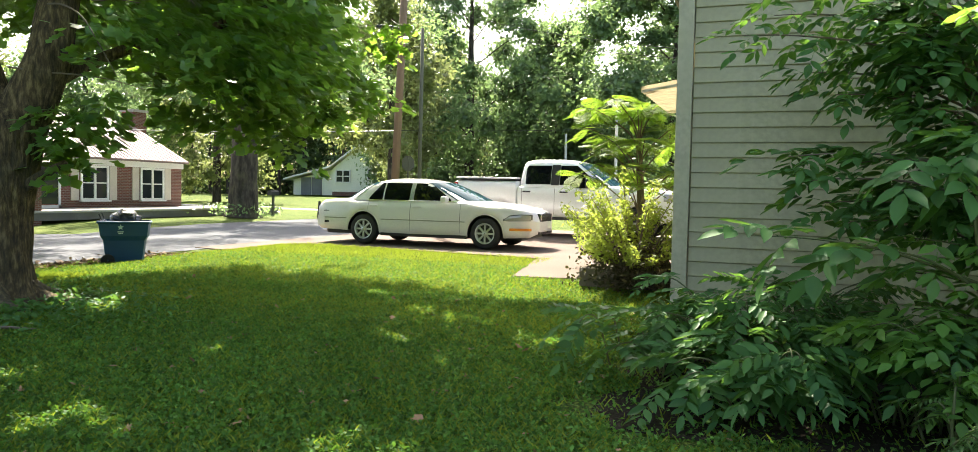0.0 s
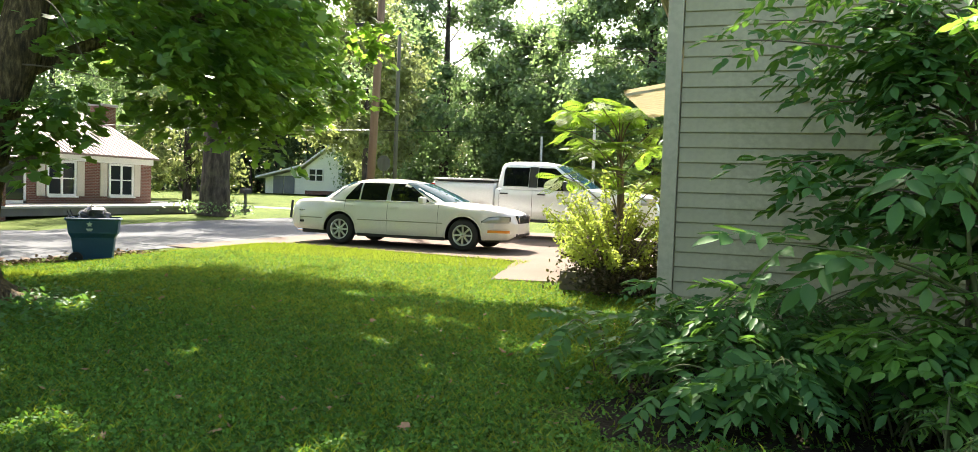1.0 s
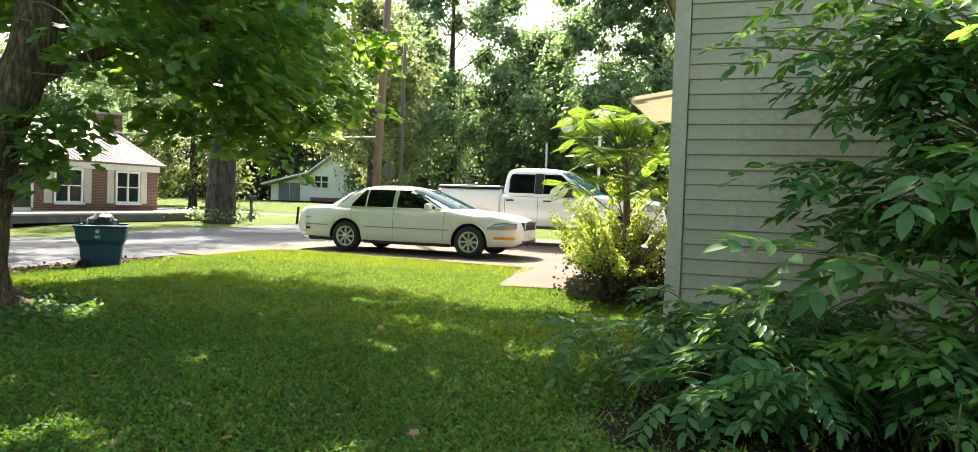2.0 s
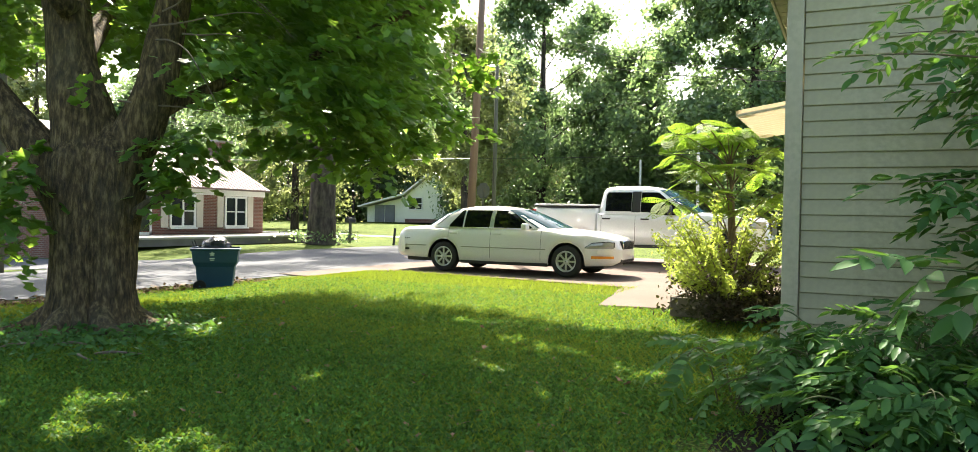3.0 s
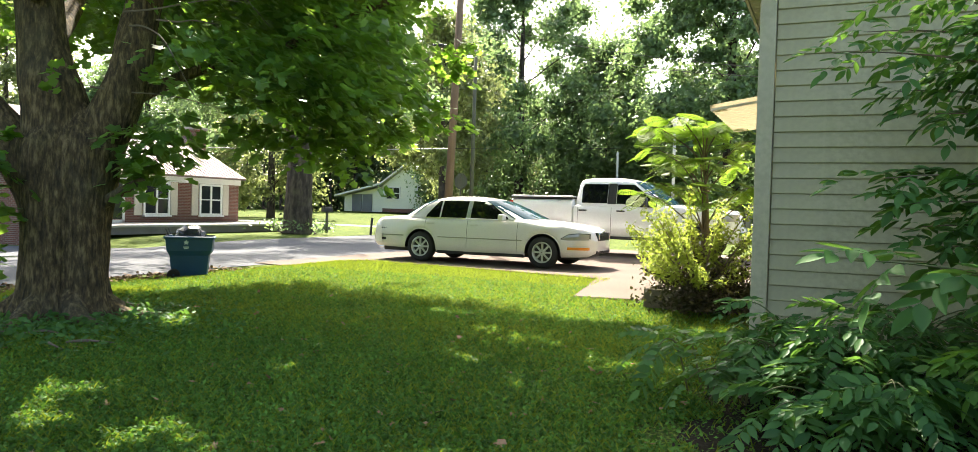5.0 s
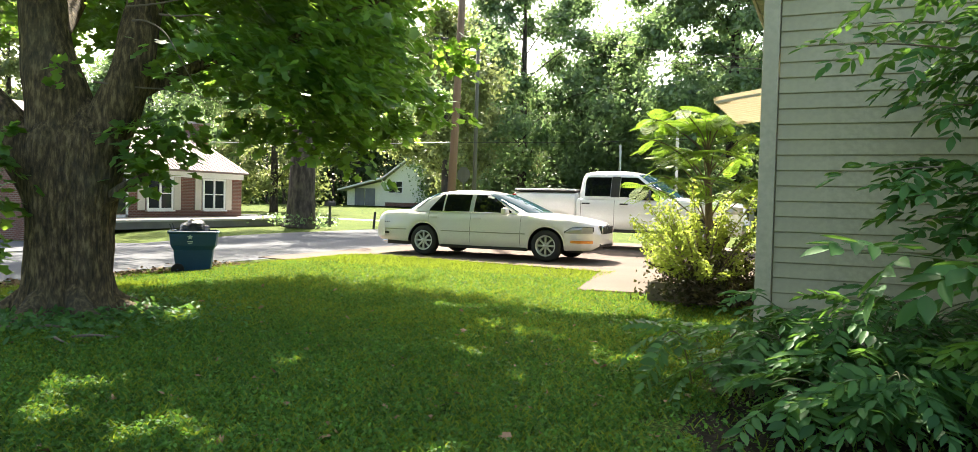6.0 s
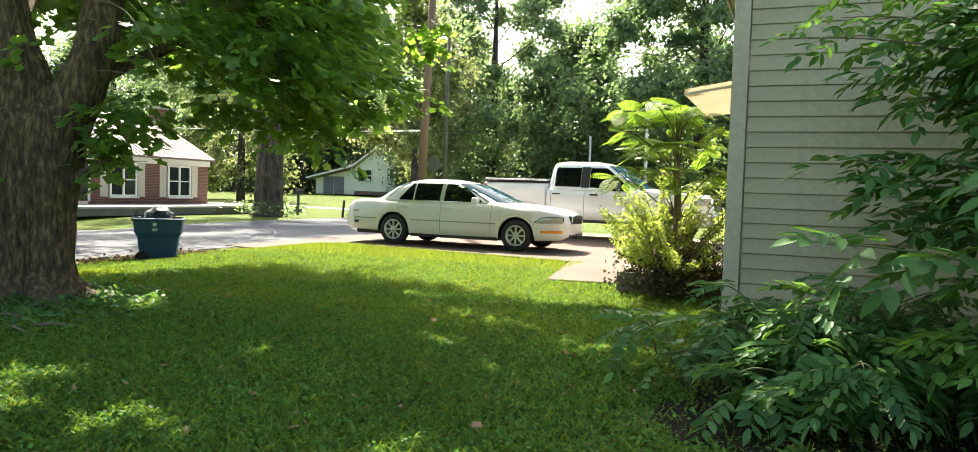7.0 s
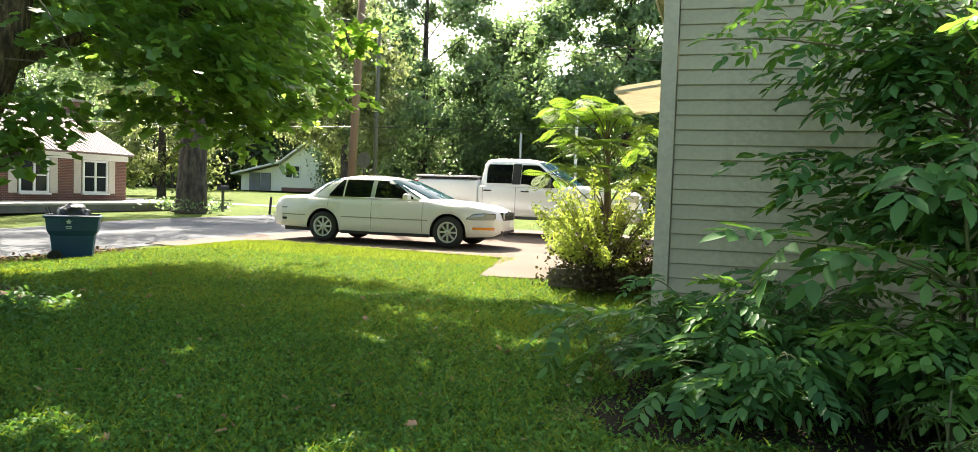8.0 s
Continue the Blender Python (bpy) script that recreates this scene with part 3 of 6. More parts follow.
tagged(part("trim_corner", boxed((HX + 0.045, HY - 0.012, (TOP + LOW) / 2 - 0.01), (0.13, 0.07, TOP - LOW + 0.02), 0.008), M["vinyl_trim"]), "off-white vinyl corner post", "trim", kind="structure")
roof = thing("roof_near", (0, 0, 0), "shingled low roof with a slatted cream soffit", "roof", kind="structure")
part("roof_deck", prism([(HY - 0.02, TOP + 0.12), (HY + 4.5, TOP + 1.7), (HY + 9.2, TOP + 0.12), (HY + 9.2, TOP + 0.02), (HY - 0.02, TOP + 0.02)], HX - 0.14, HX + 10.3, "x"), M["shingle"], roof)
part("fascia", boxed((HX - 0.15, HY + 4.5, TOP - 0.02), (0.025, 9.6, 0.12), 0.004), M["vinyl_trim"], roof, "cream fascia board")
for i in range(70):
    part("soffit_slat", boxed((HX - 0.072, HY - 0.2 + i * 0.13, TOP - 0.05), (0.13, 0.118, 0.012)), M["soffit"], roof)
# flat pan awning on the end wall, over the porch
awn = thing("awning", (HX, 9.5, 0), "cream corrugated porch awning lit through from above", "awning")
RISE = 0.13 / 0.8
def awning_z(x):
    return 2.71 + RISE * (x + 0.78)
part("corrugated_sheet", sheet(lambda u, v: (-0.82 + 0.81 * u, 2.82 * v, awning_z(-0.82 + 0.81 * u) + 0.03 * math.cos(2 * math.pi * v * 14)), 4, 216), M["fibreglass"], awn, "translucent cream corrugated sheet", True)
part("side_rafter", prism([(-0.8, 2.66), (-0.01, awning_z(-0.01) - 0.05), (-0.01, awning_z(-0.01) - 0.022), (-0.8, 2.69)], -0.005, 0.03), M["awning"], awn)
# planter box edge of brown timber beside the walk
pl = thing("planter", (-2.0, 10.3, 0.1), "dark weathered timber border beside the walk", "planter")
part("board", boxed((0.35, 0.0, 0.13), (1.1, 0.06, 0.26), 0.01), M["twig"], pl)
part("board", boxed((-0.2, 0.45, 0.13), (0.06, 0.9, 0.26), 0.01), M["twig"], pl)

# ---- vehicles ----
def make_wheel(parent, place, R, width, out, spokes, rim_mat):
    """A wheel whose outer face looks towards out (+1 or -1 along y)."""
    w = bpy.data.objects.new("wheel", None)
    scene.collection.objects.link(w)
    w.parent = parent
    w.location = place
    h = width / 2
    part("tyre", lathe([(R * 0.62, -h * 0.9), (R * 0.8, -h), (R * 0.95, -h * 0.85), (R, -h * 0.5), (R, h * 0.5), (R * 0.95, h * 0.85), (R * 0.8, h), (R * 0.62, h * 0.9), (R * 0.62, -h * 0.9)], 36), M["rubber"], w, smooth=True)
    part("rim", lathe([(R * 0.665, out * h * 0.9), (R * 0.65, out * h * 0.98), (R * 0.575, out * h * 0.86), (R * 0.56, out * h * 0.3)], 36), rim_mat, w, smooth=True)
    part("brake_disc", lathe([(R * 0.6, out * h * 0.3), (0.01, out * h * 0.3)], 24), M["dark_metal"], w)
    for k in range(spokes):
        a = 2 * math.pi * k / spokes
        m = Matrix.Rotation(-a, 4, "Y")
        b = prism([(R * 0.1, -R * 0.05), (R * 0.1, R * 0.05), (R * 0.58, R * 0.06), (R * 0.62, R * 0.085), (R * 0.62, -R * 0.085), (R * 0.58, -R * 0.06)], out * h * 0.58, out * h * 0.86)
        bmesh.ops.transform(b, matrix=m, verts=b.verts[:])
        part("spoke", b, rim_mat, w)
    part("hub", lathe([(0.01, out * h * 0.98), (R * 0.13, out * h * 0.95), (R * 0.19, out * h * 0.7), (R * 0.19, 0)], 18), rim_mat, w, smooth=True)
    return w


def hull(xs, section):
    """Skins half sections, bottom edge to top centre, mirrored in y."""
    bm = bmesh.new()
    rows = []
    for x in xs:
        half = section(x)
        ring = [bm.verts.new((x, y, z)) for y, z in half] + [bm.verts.new((x, -y, z)) for y, z in half[-2::-1]]
        rows.append(ring)
    for a, b in zip(rows, rows[1:]):
        for k in range(len(a) - 1):
            bm.faces.new((a[k], a[k + 1], b[k + 1], b[k]))
    for end in (rows[0], rows[-1]):
        bm.faces.new(end)
    return bm


class Cabin:
    """The glasshouse: rings between belt and roof."""
    def __init__(self, z0, z1, front, rear, half, power=6.0):
        self.z0, self.z1, self.front, self.rear, self.half, self.p = z0, z1, front, rear, half, power

    def ring(self, t):
        at = lambda tab: float(np.interp(t, *zip(*tab)))
        f, r, h = at(self.front), at(self.rear), at(self.half)
        return (f + r) / 2, (f - r) / 2, h

    def z(self, t):
        return self.z0 + (self.z1 - self.z0) * t

    def side(self, x, z):
        m, a, h = self.ring((z - self.z0) / (self.z1 - self.z0))
        k = min(0.999, abs((x - m) / a))
        return h * (1 - k ** self.p) ** (1 / self.p)

    def end(self, y, t, sign):
        m, a, h = self.ring(t)
        k = min(0.999, abs(y / h))
        return m + sign * a * (1 - k ** self.p) ** (1 / self.p) + sign * 0.13 * (1 - k * k)

    def shell(self):
        bm = bmesh.new()
        rings = []
        ts = [0, 0.2, 0.4, 0.6, 0.75, 0.86, 0.93, 0.97, 1.0]
        n = 72
        for t in ts:
            m, a, h = self.ring(t)
            ring = []
            for k in range(n):
                c, s = math.cos(2 * math.pi * k / n), math.sin(2 * math.pi * k / n)
                x = m + a * math.copysign(abs(c) ** (2 / self.p), c)
                y = h * math.copysign(abs(s) ** (2 / self.p), s)
                x += math.copysign(0.13 * (1 - (y / h) ** 2), c) if abs(c) > 0.3 else 0
                ring.append(bm.verts.new((x, y, self.z(t))))
            rings.append(ring)
        m, a, h = self.ring(1.0)
        for s, up in ((0.75, 0.012), (0.45, 0.022)):
            rings.append([bm.verts.new((m + (v.co.x - m) * s, v.co.y * s, self.z1 + up)) for v in rings[len(ts) - 1]])
        for a_, b_ in zip(rings, rings[1:]):
            for k in range(n):
                bm.faces.new((a_[k], a_[(k + 1) % n], b_[(k + 1) % n], b_[k]))
        bm.faces.new(rings[-1])
        return bm

    def pane(self, x0, x1, lo, hi, sign, nu=14, lift=0.007):
        def at(u, v):
            x = x0 + (x1 - x0) * u
            z = lo(x) + (max(hi(x), lo(x) + 0.004) - lo(x)) * v
            return (x, sign * (self.side(x, z) + lift), z)
        return sheet(at, nu, 5)

    def screen(self, t0, t1, sign, span=0.95):
        def at(u, v):
            t = t0 + (t1 - t0) * v
            y = (2 * u - 1) * span * self.ring(t)[2]
            return (self.end(y, t, sign) + sign * 0.008, y, self.z(t) + 0.006)
        return sheet(at, 14, 8)


def lamp_patch(section_y, x0, x1, z0, z1, sign, lift=0.008):
    """A lens lying on the flank between two stations and heights."""
    def at(u, v):
        x, z = x0 + (x1 - x0) * u, z0 + (z1 - z0) * v
        return (x, sign * (section_y(x, z) + lift), z)
    return sheet(at, 8, 3)


def make_car(name, place, turn, paint, label, tall=1.0, hatch=False):
    """A four-door saloon, nose along +x, rear bumper at x = 0."""
    car = thing(name, place, label, "car", turn=turn)
    L, R, wheels = 5.25, 0.335, (1.30, 4.19)
    deck_t = ([0, 0.05, 0.16, 0.5, 1.1, 1.5, 3.55, 3.9, 4.55, 4.95, 5.15, 5.25], [0.70, 0.91, 0.965, 0.99, 1.005, 1.01, 1.01, 0.995, 0.94, 0.88, 0.82, 0.66])
    wide_t = ([0, 0.06, 0.25, 0.6, 1.3, 2.6, 4.1, 4.6, 4.95, 5.12, 5.22, 5.25], [0.70, 0.80, 0.87, 0.905, 0.935, 0.945, 0.93, 0.895, 0.80, 0.69, 0.55, 0.46])
    low_t = ([0, 0.15, 0.9, 1.7, 3.8, 4.6, 5.1, 5.25], [0.36, 0.31, 0.29, 0.25, 0.25, 0.25, 0.27, 0.36])
    deck = lambda x: tall * float(np.interp(x, *deck_t))
    wide = lambda x: float(np.interp(x, *wide_t))
    def low(x):
        z = float(np.interp(x, *low_t))
        for c in wheels:
            if abs(x - c) < 0.395:
                z = max(z, 0.335 + math.sqrt(0.395 ** 2 - (x - c) ** 2))
        return z
    def section(x):
        w, b, d = wide(x), low(x), deck(x)
        t = d - 0.07
        zs = [b + (t - b) * f for f in (0, 0.06, 0.3, 0.55, 0.8, 1.0)]
        ys = [w - 0.05, w - 0.012, w, w - 0.004, w - 0.022, w - 0.065]
        return list(zip(ys, zs)) + [(w - 0.14, d - 0.02), (w * 0.6, d + 0.004), (w * 0.3, d + 0.016), (0, d + 0.02)]
    def flank(x, z):
        s = section(x)
        zz = [p[1] for p in s[:6]]
        return float(np.interp(z, zz, [p[0] for p in s[:6]]))
    xs = np.unique(np.concatenate([np.linspace(0, 0.3, 8), np.linspace(0.3, 5.0, 120), np.linspace(5.0, L, 10)] + [np.linspace(c - 0.4, c + 0.4, 40) for c in wheels]))
    part("body", hull(xs, section), paint, car, smooth=True)
    under = boxed((2.6, 0, 0.36), (4.7, 1.46, 0.3), 0.03)
    part("underbody", under, M["black_plastic"], car)
    rear = [(0, 0.02), (1, 0.55)] if hatch else [(0, 0.74), (0.3, 0.95), (0.6, 1.18), (0.85, 1.48), (1, 1.85)]
    cab = Cabin(0.97 * tall, 1.455 * tall, [(0, 3.86), (0.35, 3.48), (0.7, 3.08), (0.88, 2.84), (1, 2.52)], rear, [(0, 0.86), (0.5, 0.765), (0.85, 0.665), (0.95, 0.6), (1, 0.5)])
    part("roof", cab.shell(), paint, car, smooth=True)
    z_lo = lambda x: 0.995 * tall
    def z_hi(x):
        top = 1.385 * tall
        fr = np.interp(x, [2.82, 3.4], [top, 1.01 * tall])
        rr = np.interp(x, [1.4, 1.68], [1.02 * tall, top - 0.02]) if not hatch else top
        return min(top, float(fr), float(rr))
    for s in (1, -1):
        part("quarter_window", cab.pane(1.41, 1.74, z_lo, z_hi, s), M["glass"], car)
        part("rear_door_window", cab.pane(1.78, 2.40, z_lo, z_hi, s), M["glass"], car)
        part("front_door_window", cab.pane(2.50, 3.38, z_lo, z_hi, s), M["glass"], car)
        part("window_trim", cab.pane(2.41, 2.49, z_lo, z_hi, s, 3, 0.009), M["steel"], car, "bright door pillar trim")
        belt = bmesh.new()
        tube(belt, [(x, s * (cab.side(x, 0.985 * tall) + 0.008), 0.985 * tall) for x in np.linspace(1.4, 3.5, 20)], 0.007, 6)
        part("belt_trim", belt, M["chrome"], car)
        for x in (1.42, 2.45, 3.62):
            def seam(u, v, x=x):
                z = 0.34 + (0.955 * tall - 0.34) * v
                return (x + 0.008 * u, s * (flank(x, z) + 0.002), z)
            part("door_seam", sheet(seam, 1, 10), M["black_plastic"], car)
        mould = bmesh.new()
        for a, b in ((0.08, 0.86), (1.75, 3.74)):
            tube(mould, [(x, s * (flank(x, 0.565) + 0.004), 0.565) for x in np.linspace(a, b, 16)], 0.011, 6)
        part("side_moulding", mould, M["awning_trim"], car)
        for x in (1.56, 2.62):
            part("door_handle", boxed((x, s * (flank(x, 0.86) + 0.012), 0.86), (0.2, 0.035, 0.042), 0.014), paint, car)
        part("sill", boxed((2.75, s * 0.86, 0.25), (2.05, 0.1, 0.09), 0.02), M["black_plastic"], car)
        part("mirror", boxed((3.3, s * 0.99, 1.03 * tall), (0.13, 0.22, 0.15), 0.05), paint, car)
        top = lambda x: float(np.interp(x, [4.6, 4.72, 4.95, 5.13], [0.635, 0.72, 0.745, 0.735]))
        low_edge = lambda x: float(np.interp(x, [4.6, 4.7, 5.13], [0.62, 0.605, 0.62]))
        part("headlight_rim", sheet(lambda u, v: (4.585 + 0.56 * u, s * (flank(4.585 + 0.56 * u, 0.66) + 0.004), low_edge(4.585 + 0.56 * u) - 0.014 + (top(4.585 + 0.56 * u) - low_edge(4.585 + 0.56 * u) + 0.028) * v), 14, 4), M["black_plastic"], car)
        part("headlight", sheet(lambda u, v: (4.6 + 0.53 * u, s * (flank(4.6 + 0.53 * u, 0.66) + 0.010 + 0.01 * math.sin(math.pi * v)), low_edge(4.6 + 0.53 * u) + (top(4.6 + 0.53 * u) - low_edge(4.6 + 0.53 * u)) * v), 14, 5), M["lens"], car, "clear headlamp lens", True)
        part("indicator", lamp_patch(flank, 4.72, 5.14, 0.41, 0.465, s), M["amber"], car, "amber turn lamp")
        part("tail_light", lamp_patch(flank, 0.03, 0.3, 0.66, 0.82, s), M["red_lens"] if hatch else paint, car)
        part("side_marker", lamp_patch(flank, 0.16, 0.4, 0.45, 0.5, s), M["red_lens"] if hatch else M["black_plastic"], car)
        for c in wheels:
            make_wheel(car, (c, s * 0.815, R), R, 0.22, s, 8, M["alloy"])
            part("wheel_well", sheet(lambda u, v, c=c, s=s: (c + 0.393 * math.cos(math.pi * u), s * (0.905 - 0.4 * v), 0.3 + 0.42 * math.sin(math.pi * u)), 20, 2), M["black_plastic"], car)
            part("well_wall", boxed((c, s * 0.6, 0.46), (0.78, 0.02, 0.5)), M["black_plastic"], car)
            lip = bmesh.new()
            tube(lip, [(c + 0.4 * math.cos(a), s * (wide(c + 0.4 * math.cos(a)) - 0.008), 0.335 + 0.4 * math.sin(a)) for a in np.linspace(0.05, math.pi - 0.05, 24)], 0.012, 6)
            part("arch_lip", lip, paint, car)
    part("windscreen", cab.screen(0.08, 0.86, 1), M["screen_glass"], car, "windscreen mirroring trees and sky")
    part("rear_window", cab.screen(0.1, 0.85, -1), M["screen_glass"], car)
    part("grille", boxed((5.19, 0, 0.69), (0.14, 0.84, 0.19), 0.04), M["dark_metal"], car, "dark grille in a bright frame")
    gr = bmesh.new()
    for i in range(13):
        box(gr, (5.262, -0.33 + i * 0.055, 0.69), (0.012, 0.01, 0.15))
    part("grille_bar", gr, M["chrome"], car)
    part("front_bumper", sheet(lambda u, v: (float(np.interp(abs(2 * u - 1), [0, 0.6, 0.85, 1], [5.29, 5.24, 5.1, 4.85])), (2 * u - 1) * 0.87, 0.5 + 0.1 * v), 24, 3), paint, car, smooth=True)
    frame_bar = bmesh.new()
    tube(frame_bar, [(5.255, -0.4, 0.62), (5.255, -0.41, 0.76), (5.24, 0.0, 0.79), (5.255, 0.41, 0.76), (5.255, 0.4, 0.62)], 0.014, 8)
    part("grille_frame", frame_bar, M["chrome"], car, smooth=True)
    part("lower_grille", boxed((5.2, 0, 0.37), (0.1, 1.0, 0.07), 0.02), M["black_plastic"], car)
    part("rear_bumper", sheet(lambda u, v: (float(np.interp(abs(2 * u - 1), [0, 0.7, 0.9, 1], [-0.07, -0.04, 0.05, 0.3])), (2 * u - 1) * 0.91, 0.4 + 0.2 * v), 24, 3), paint, car, smooth=True)
    if hatch:
        part("number_plate", boxed((-0.075, 0, 0.72), (0.01, 0.31, 0.16)), M["white_paint"], car, "pale plate")
    else:
        for i in range(7):
            part("emblem_bar", boxed((0.28 + i * 0.052, -(flank(0.3, 0.72) + 0.006), 0.715), (0.03, 0.008, 0.03)), M["dark_metal"], car)
        part("exhaust", tubed([(0.05, -0.55, 0.27), (0.5, -0.55, 0.28)], 0.03, 10), M["chrome"], car)
    return car


def make_truck(name, place, label):
    """A crew cab pickup, nose along +x, tail at x = 0."""
    tr = thing(name, place, label, "truck")
    L, R, wheels = 5.89, 0.40, (1.25, 4.92)
    paint = M["white_lacquer"]
    wide_t = ([0, 0.05, 0.3, 4.0, 5.2, 5.6, 5.8, L], [0.92, 0.96, 0.985, 0.985, 0.98, 0.94, 0.86, 0.72])
    wide = lambda x: float(np.interp(x, *wide_t))
    def low(x):
        z = float(np.interp(x, [0, 0.3, 1.9, 4.3, 5.5, L], [0.62, 0.56, 0.5, 0.5, 0.42, 0.45]))
        for c in wheels:
            if abs(x - c) < 0.47:
                z = max(z, 0.38 + math.sqrt(0.47 ** 2 - (x - c) ** 2))
        return z
    def make_section(deck_t):
        def section(x):
            w, b, d = wide(x), low(x), float(np.interp(x, *deck_t))
            t = d - 0.06
            zs = [b + (t - b) * f for f in (0, 0.06, 0.3, 0.55, 0.8, 1.0)]
            ys = [w - 0.05, w - 0.015, w, w - 0.012, w - 0.006, w - 0.03]
            return list(zip(ys, zs)) + [(w - 0.09, d - 0.008), (w * 0.7, d + 0.01), (w * 0.35, d + 0.03), (0, d + 0.04)]
        return section
    bed = make_section(([0, 1.72], [1.40, 1.40]))
    front = make_section(([1.74, 3.85, 4.2, 5.2, 5.65, 5.82, L], [1.27, 1.27, 1.30, 1.25, 1.17, 1.05, 0.82]))
    part("bed", hull(np.linspace(0, 1.71, 60), bed), paint, tr, smooth=True)
    part("bed_cover", boxed((0.87, 0, 1.47), (1.7, 1.86, 0.045), 0.015), paint, tr, "white bed cover")
    part("bed_rail", boxed((0.87, 0, 1.427), (1.7, 1.9, 0.018), 0.004), M["black_plastic"], tr, "black bed rail")
    part("body", hull(np.unique(np.concatenate([np.linspace(1.75, L, 120), np.linspace(4.44, 5.4, 50)])), front), paint, tr, smooth=True)
    part("underbody", boxed((2.9, 0, 0.62), (5.3, 1.5, 0.34), 0.03), M["black_plastic"], tr)
    cab = Cabin(1.24, 1.955, [(0, 4.22), (0.4, 3.83), (0.8, 3.42), (0.92, 3.27), (1, 3.0)], [(0, 1.76), (0.8, 1.86), (0.93, 1.92), (1, 2.1)], [(0, 0.95), (0.45, 0.88), (0.84, 0.79), (0.94, 0.72), (1, 0.6)], 9.0)
    part("cab_roof", cab.shell(), paint, tr, smooth=True)
    lo = lambda x: float(np.interp(x, [3.05, 3.25], [1.31, 1.24]))
    def hi(x):
        return min(1.80, float(np.interp(x, [3.28, 3.95], [1.80, 1.27])), float(np.interp(x, [1.9, 1.99], [1.6, 1.80])))
    for s in (1, -1):
        part("rear_door_window", cab.pane(1.95, 2.62, lambda x: 1.32, hi, s), M["glass"], tr)
        part("front_door_window", cab.pane(2.86, 3.86, lo, hi, s), M["glass"], tr)
        part("door_pillar", cab.pane(2.63, 2.85, lambda x: 1.30, lambda x: 1.82, s, 4, 0.009), M["black_plastic"], tr, "black pillar cover")
        sec = lambda x, z: float(np.interp(z, [p[1] for p in front(x)[:6]], [p[0] for p in front(x)[:6]]))
        for x in (1.86, 2.73, 3.86):
            def seam(u, v, x=x, s=s):
                z = 0.56 + 0.66 * v
                return (x + 0.01 * u, s * (sec(x, z) + 0.002), z)
            part("door_seam", sheet(seam, 1, 8), M["black_plastic"], tr)
        for x in (2.0, 2.98):
            part("door_handle", boxed((x, s * (sec(x, 1.13) + 0.018), 1.13), (0.21, 0.04, 0.04), 0.014), M["black_plastic"], tr, "black door handle")
        mir = part("mirror", boxed((3.62, s * 1.12, 1.36), (0.1, 0.24, 0.24), 0.05), M["black_plastic"], tr, "black door mirror")
        part("mirror_arm", boxed((3.66, s * 0.98, 1.3), (0.07, 0.14, 0.05), 0.015), M["black_plastic"], tr)
        part("sill", boxed((2.95, s * 0.93, 0.46), (2.5, 0.12, 0.07), 0.02), M["black_plastic"], tr)
        part("headlight", lamp_patch(sec, 5.45, 5.8, 0.95, 1.12, s), M["lens"], tr)
        part("tail_light", boxed((0.03, s * 0.9, 1.15), (0.1, 0.16, 0.4), 0.03), M["red_lens"], tr)
        for c in wheels:
            make_wheel(tr, (c, s * 0.84, R), R, 0.27, s, 6, M["alloy"])
            part("wheel_well", sheet(lambda u, v, c=c, s=s: (c + 0.468 * math.cos(math.pi * u), s * (0.95 - 0.45 * v), 0.38 + 0.465 * math.sin(math.pi * u)), 20, 2), M["black_plastic"], tr)
    part("windscreen", cab.screen(0.05, 0.88, 1), M["screen_glass"], tr)
    part("rear_window", cab.screen(0.25, 0.8, -1, 0.8), M["glass"], tr)
    part("tailgate", boxed((-0.01, 0, 1.05), (0.04, 1.6, 0.5), 0.02), paint, tr)
    part("grille", boxed((5.87, 0, 0.95), (0.08, 1.2, 0.3), 0.03), M["dark_metal"], tr)
    part("front_bumper", boxed((5.88, 0, 0.6), (0.2, 1.8, 0.24), 0.06), M["chrome"], tr)
    part("rear_bumper", boxed((-0.1, 0, 0.62), (0.18, 1.8, 0.16), 0.04), M["chrome"], tr)
    part("antenna", tubed([(4.1, 0.85, 1.28), (4.02, 0.85, 1.9)], 0.004, 5), M["dark_metal"], tr)
    return tr


make_car("sedan", (-9.54, 15.63, 0.175), 0, M["pearl"], "pearl white four-door sedan with tinted windows parked on the driveway")
make_truck("pickup_truck", (-7.65, 19.42, 0.285), "white crew cab pickup with covered bed, parked beside the sedan")
make_car("dark_car", (-33.4, 17.9, -0.36), 150, M["navy"], "dark blue hatchback with red tail lights by the brick house", 1.06, True)

# ---- wheeled rubbish bin ----
bn = thing("wheelie_bin", (-11.2, 10.95, -0.15), "teal plastic wheeled bin overfilled with a black bag", "bin", turn=42)
def bin_wall(u, v):
    a = 2 * math.pi * u
    c, s = math.cos(a), math.sin(a)
    k = 1.0 / max(abs(c), abs(s)) ** 0.82
    f = 0.78 + 0.22 * v + (0.1 if v > 0.56 else 0)
    return (0.41 * f * c * k, 0.34 * f * s * k, 0.05 + 0.79 * v)
part("body", sheet(bin_wall, 40, 9), M["bin_plastic"], bn, smooth=False)
part("floor", boxed((0, 0, 0.07), (0.5, 0.44, 0.03)), M["bin_plastic"], bn)
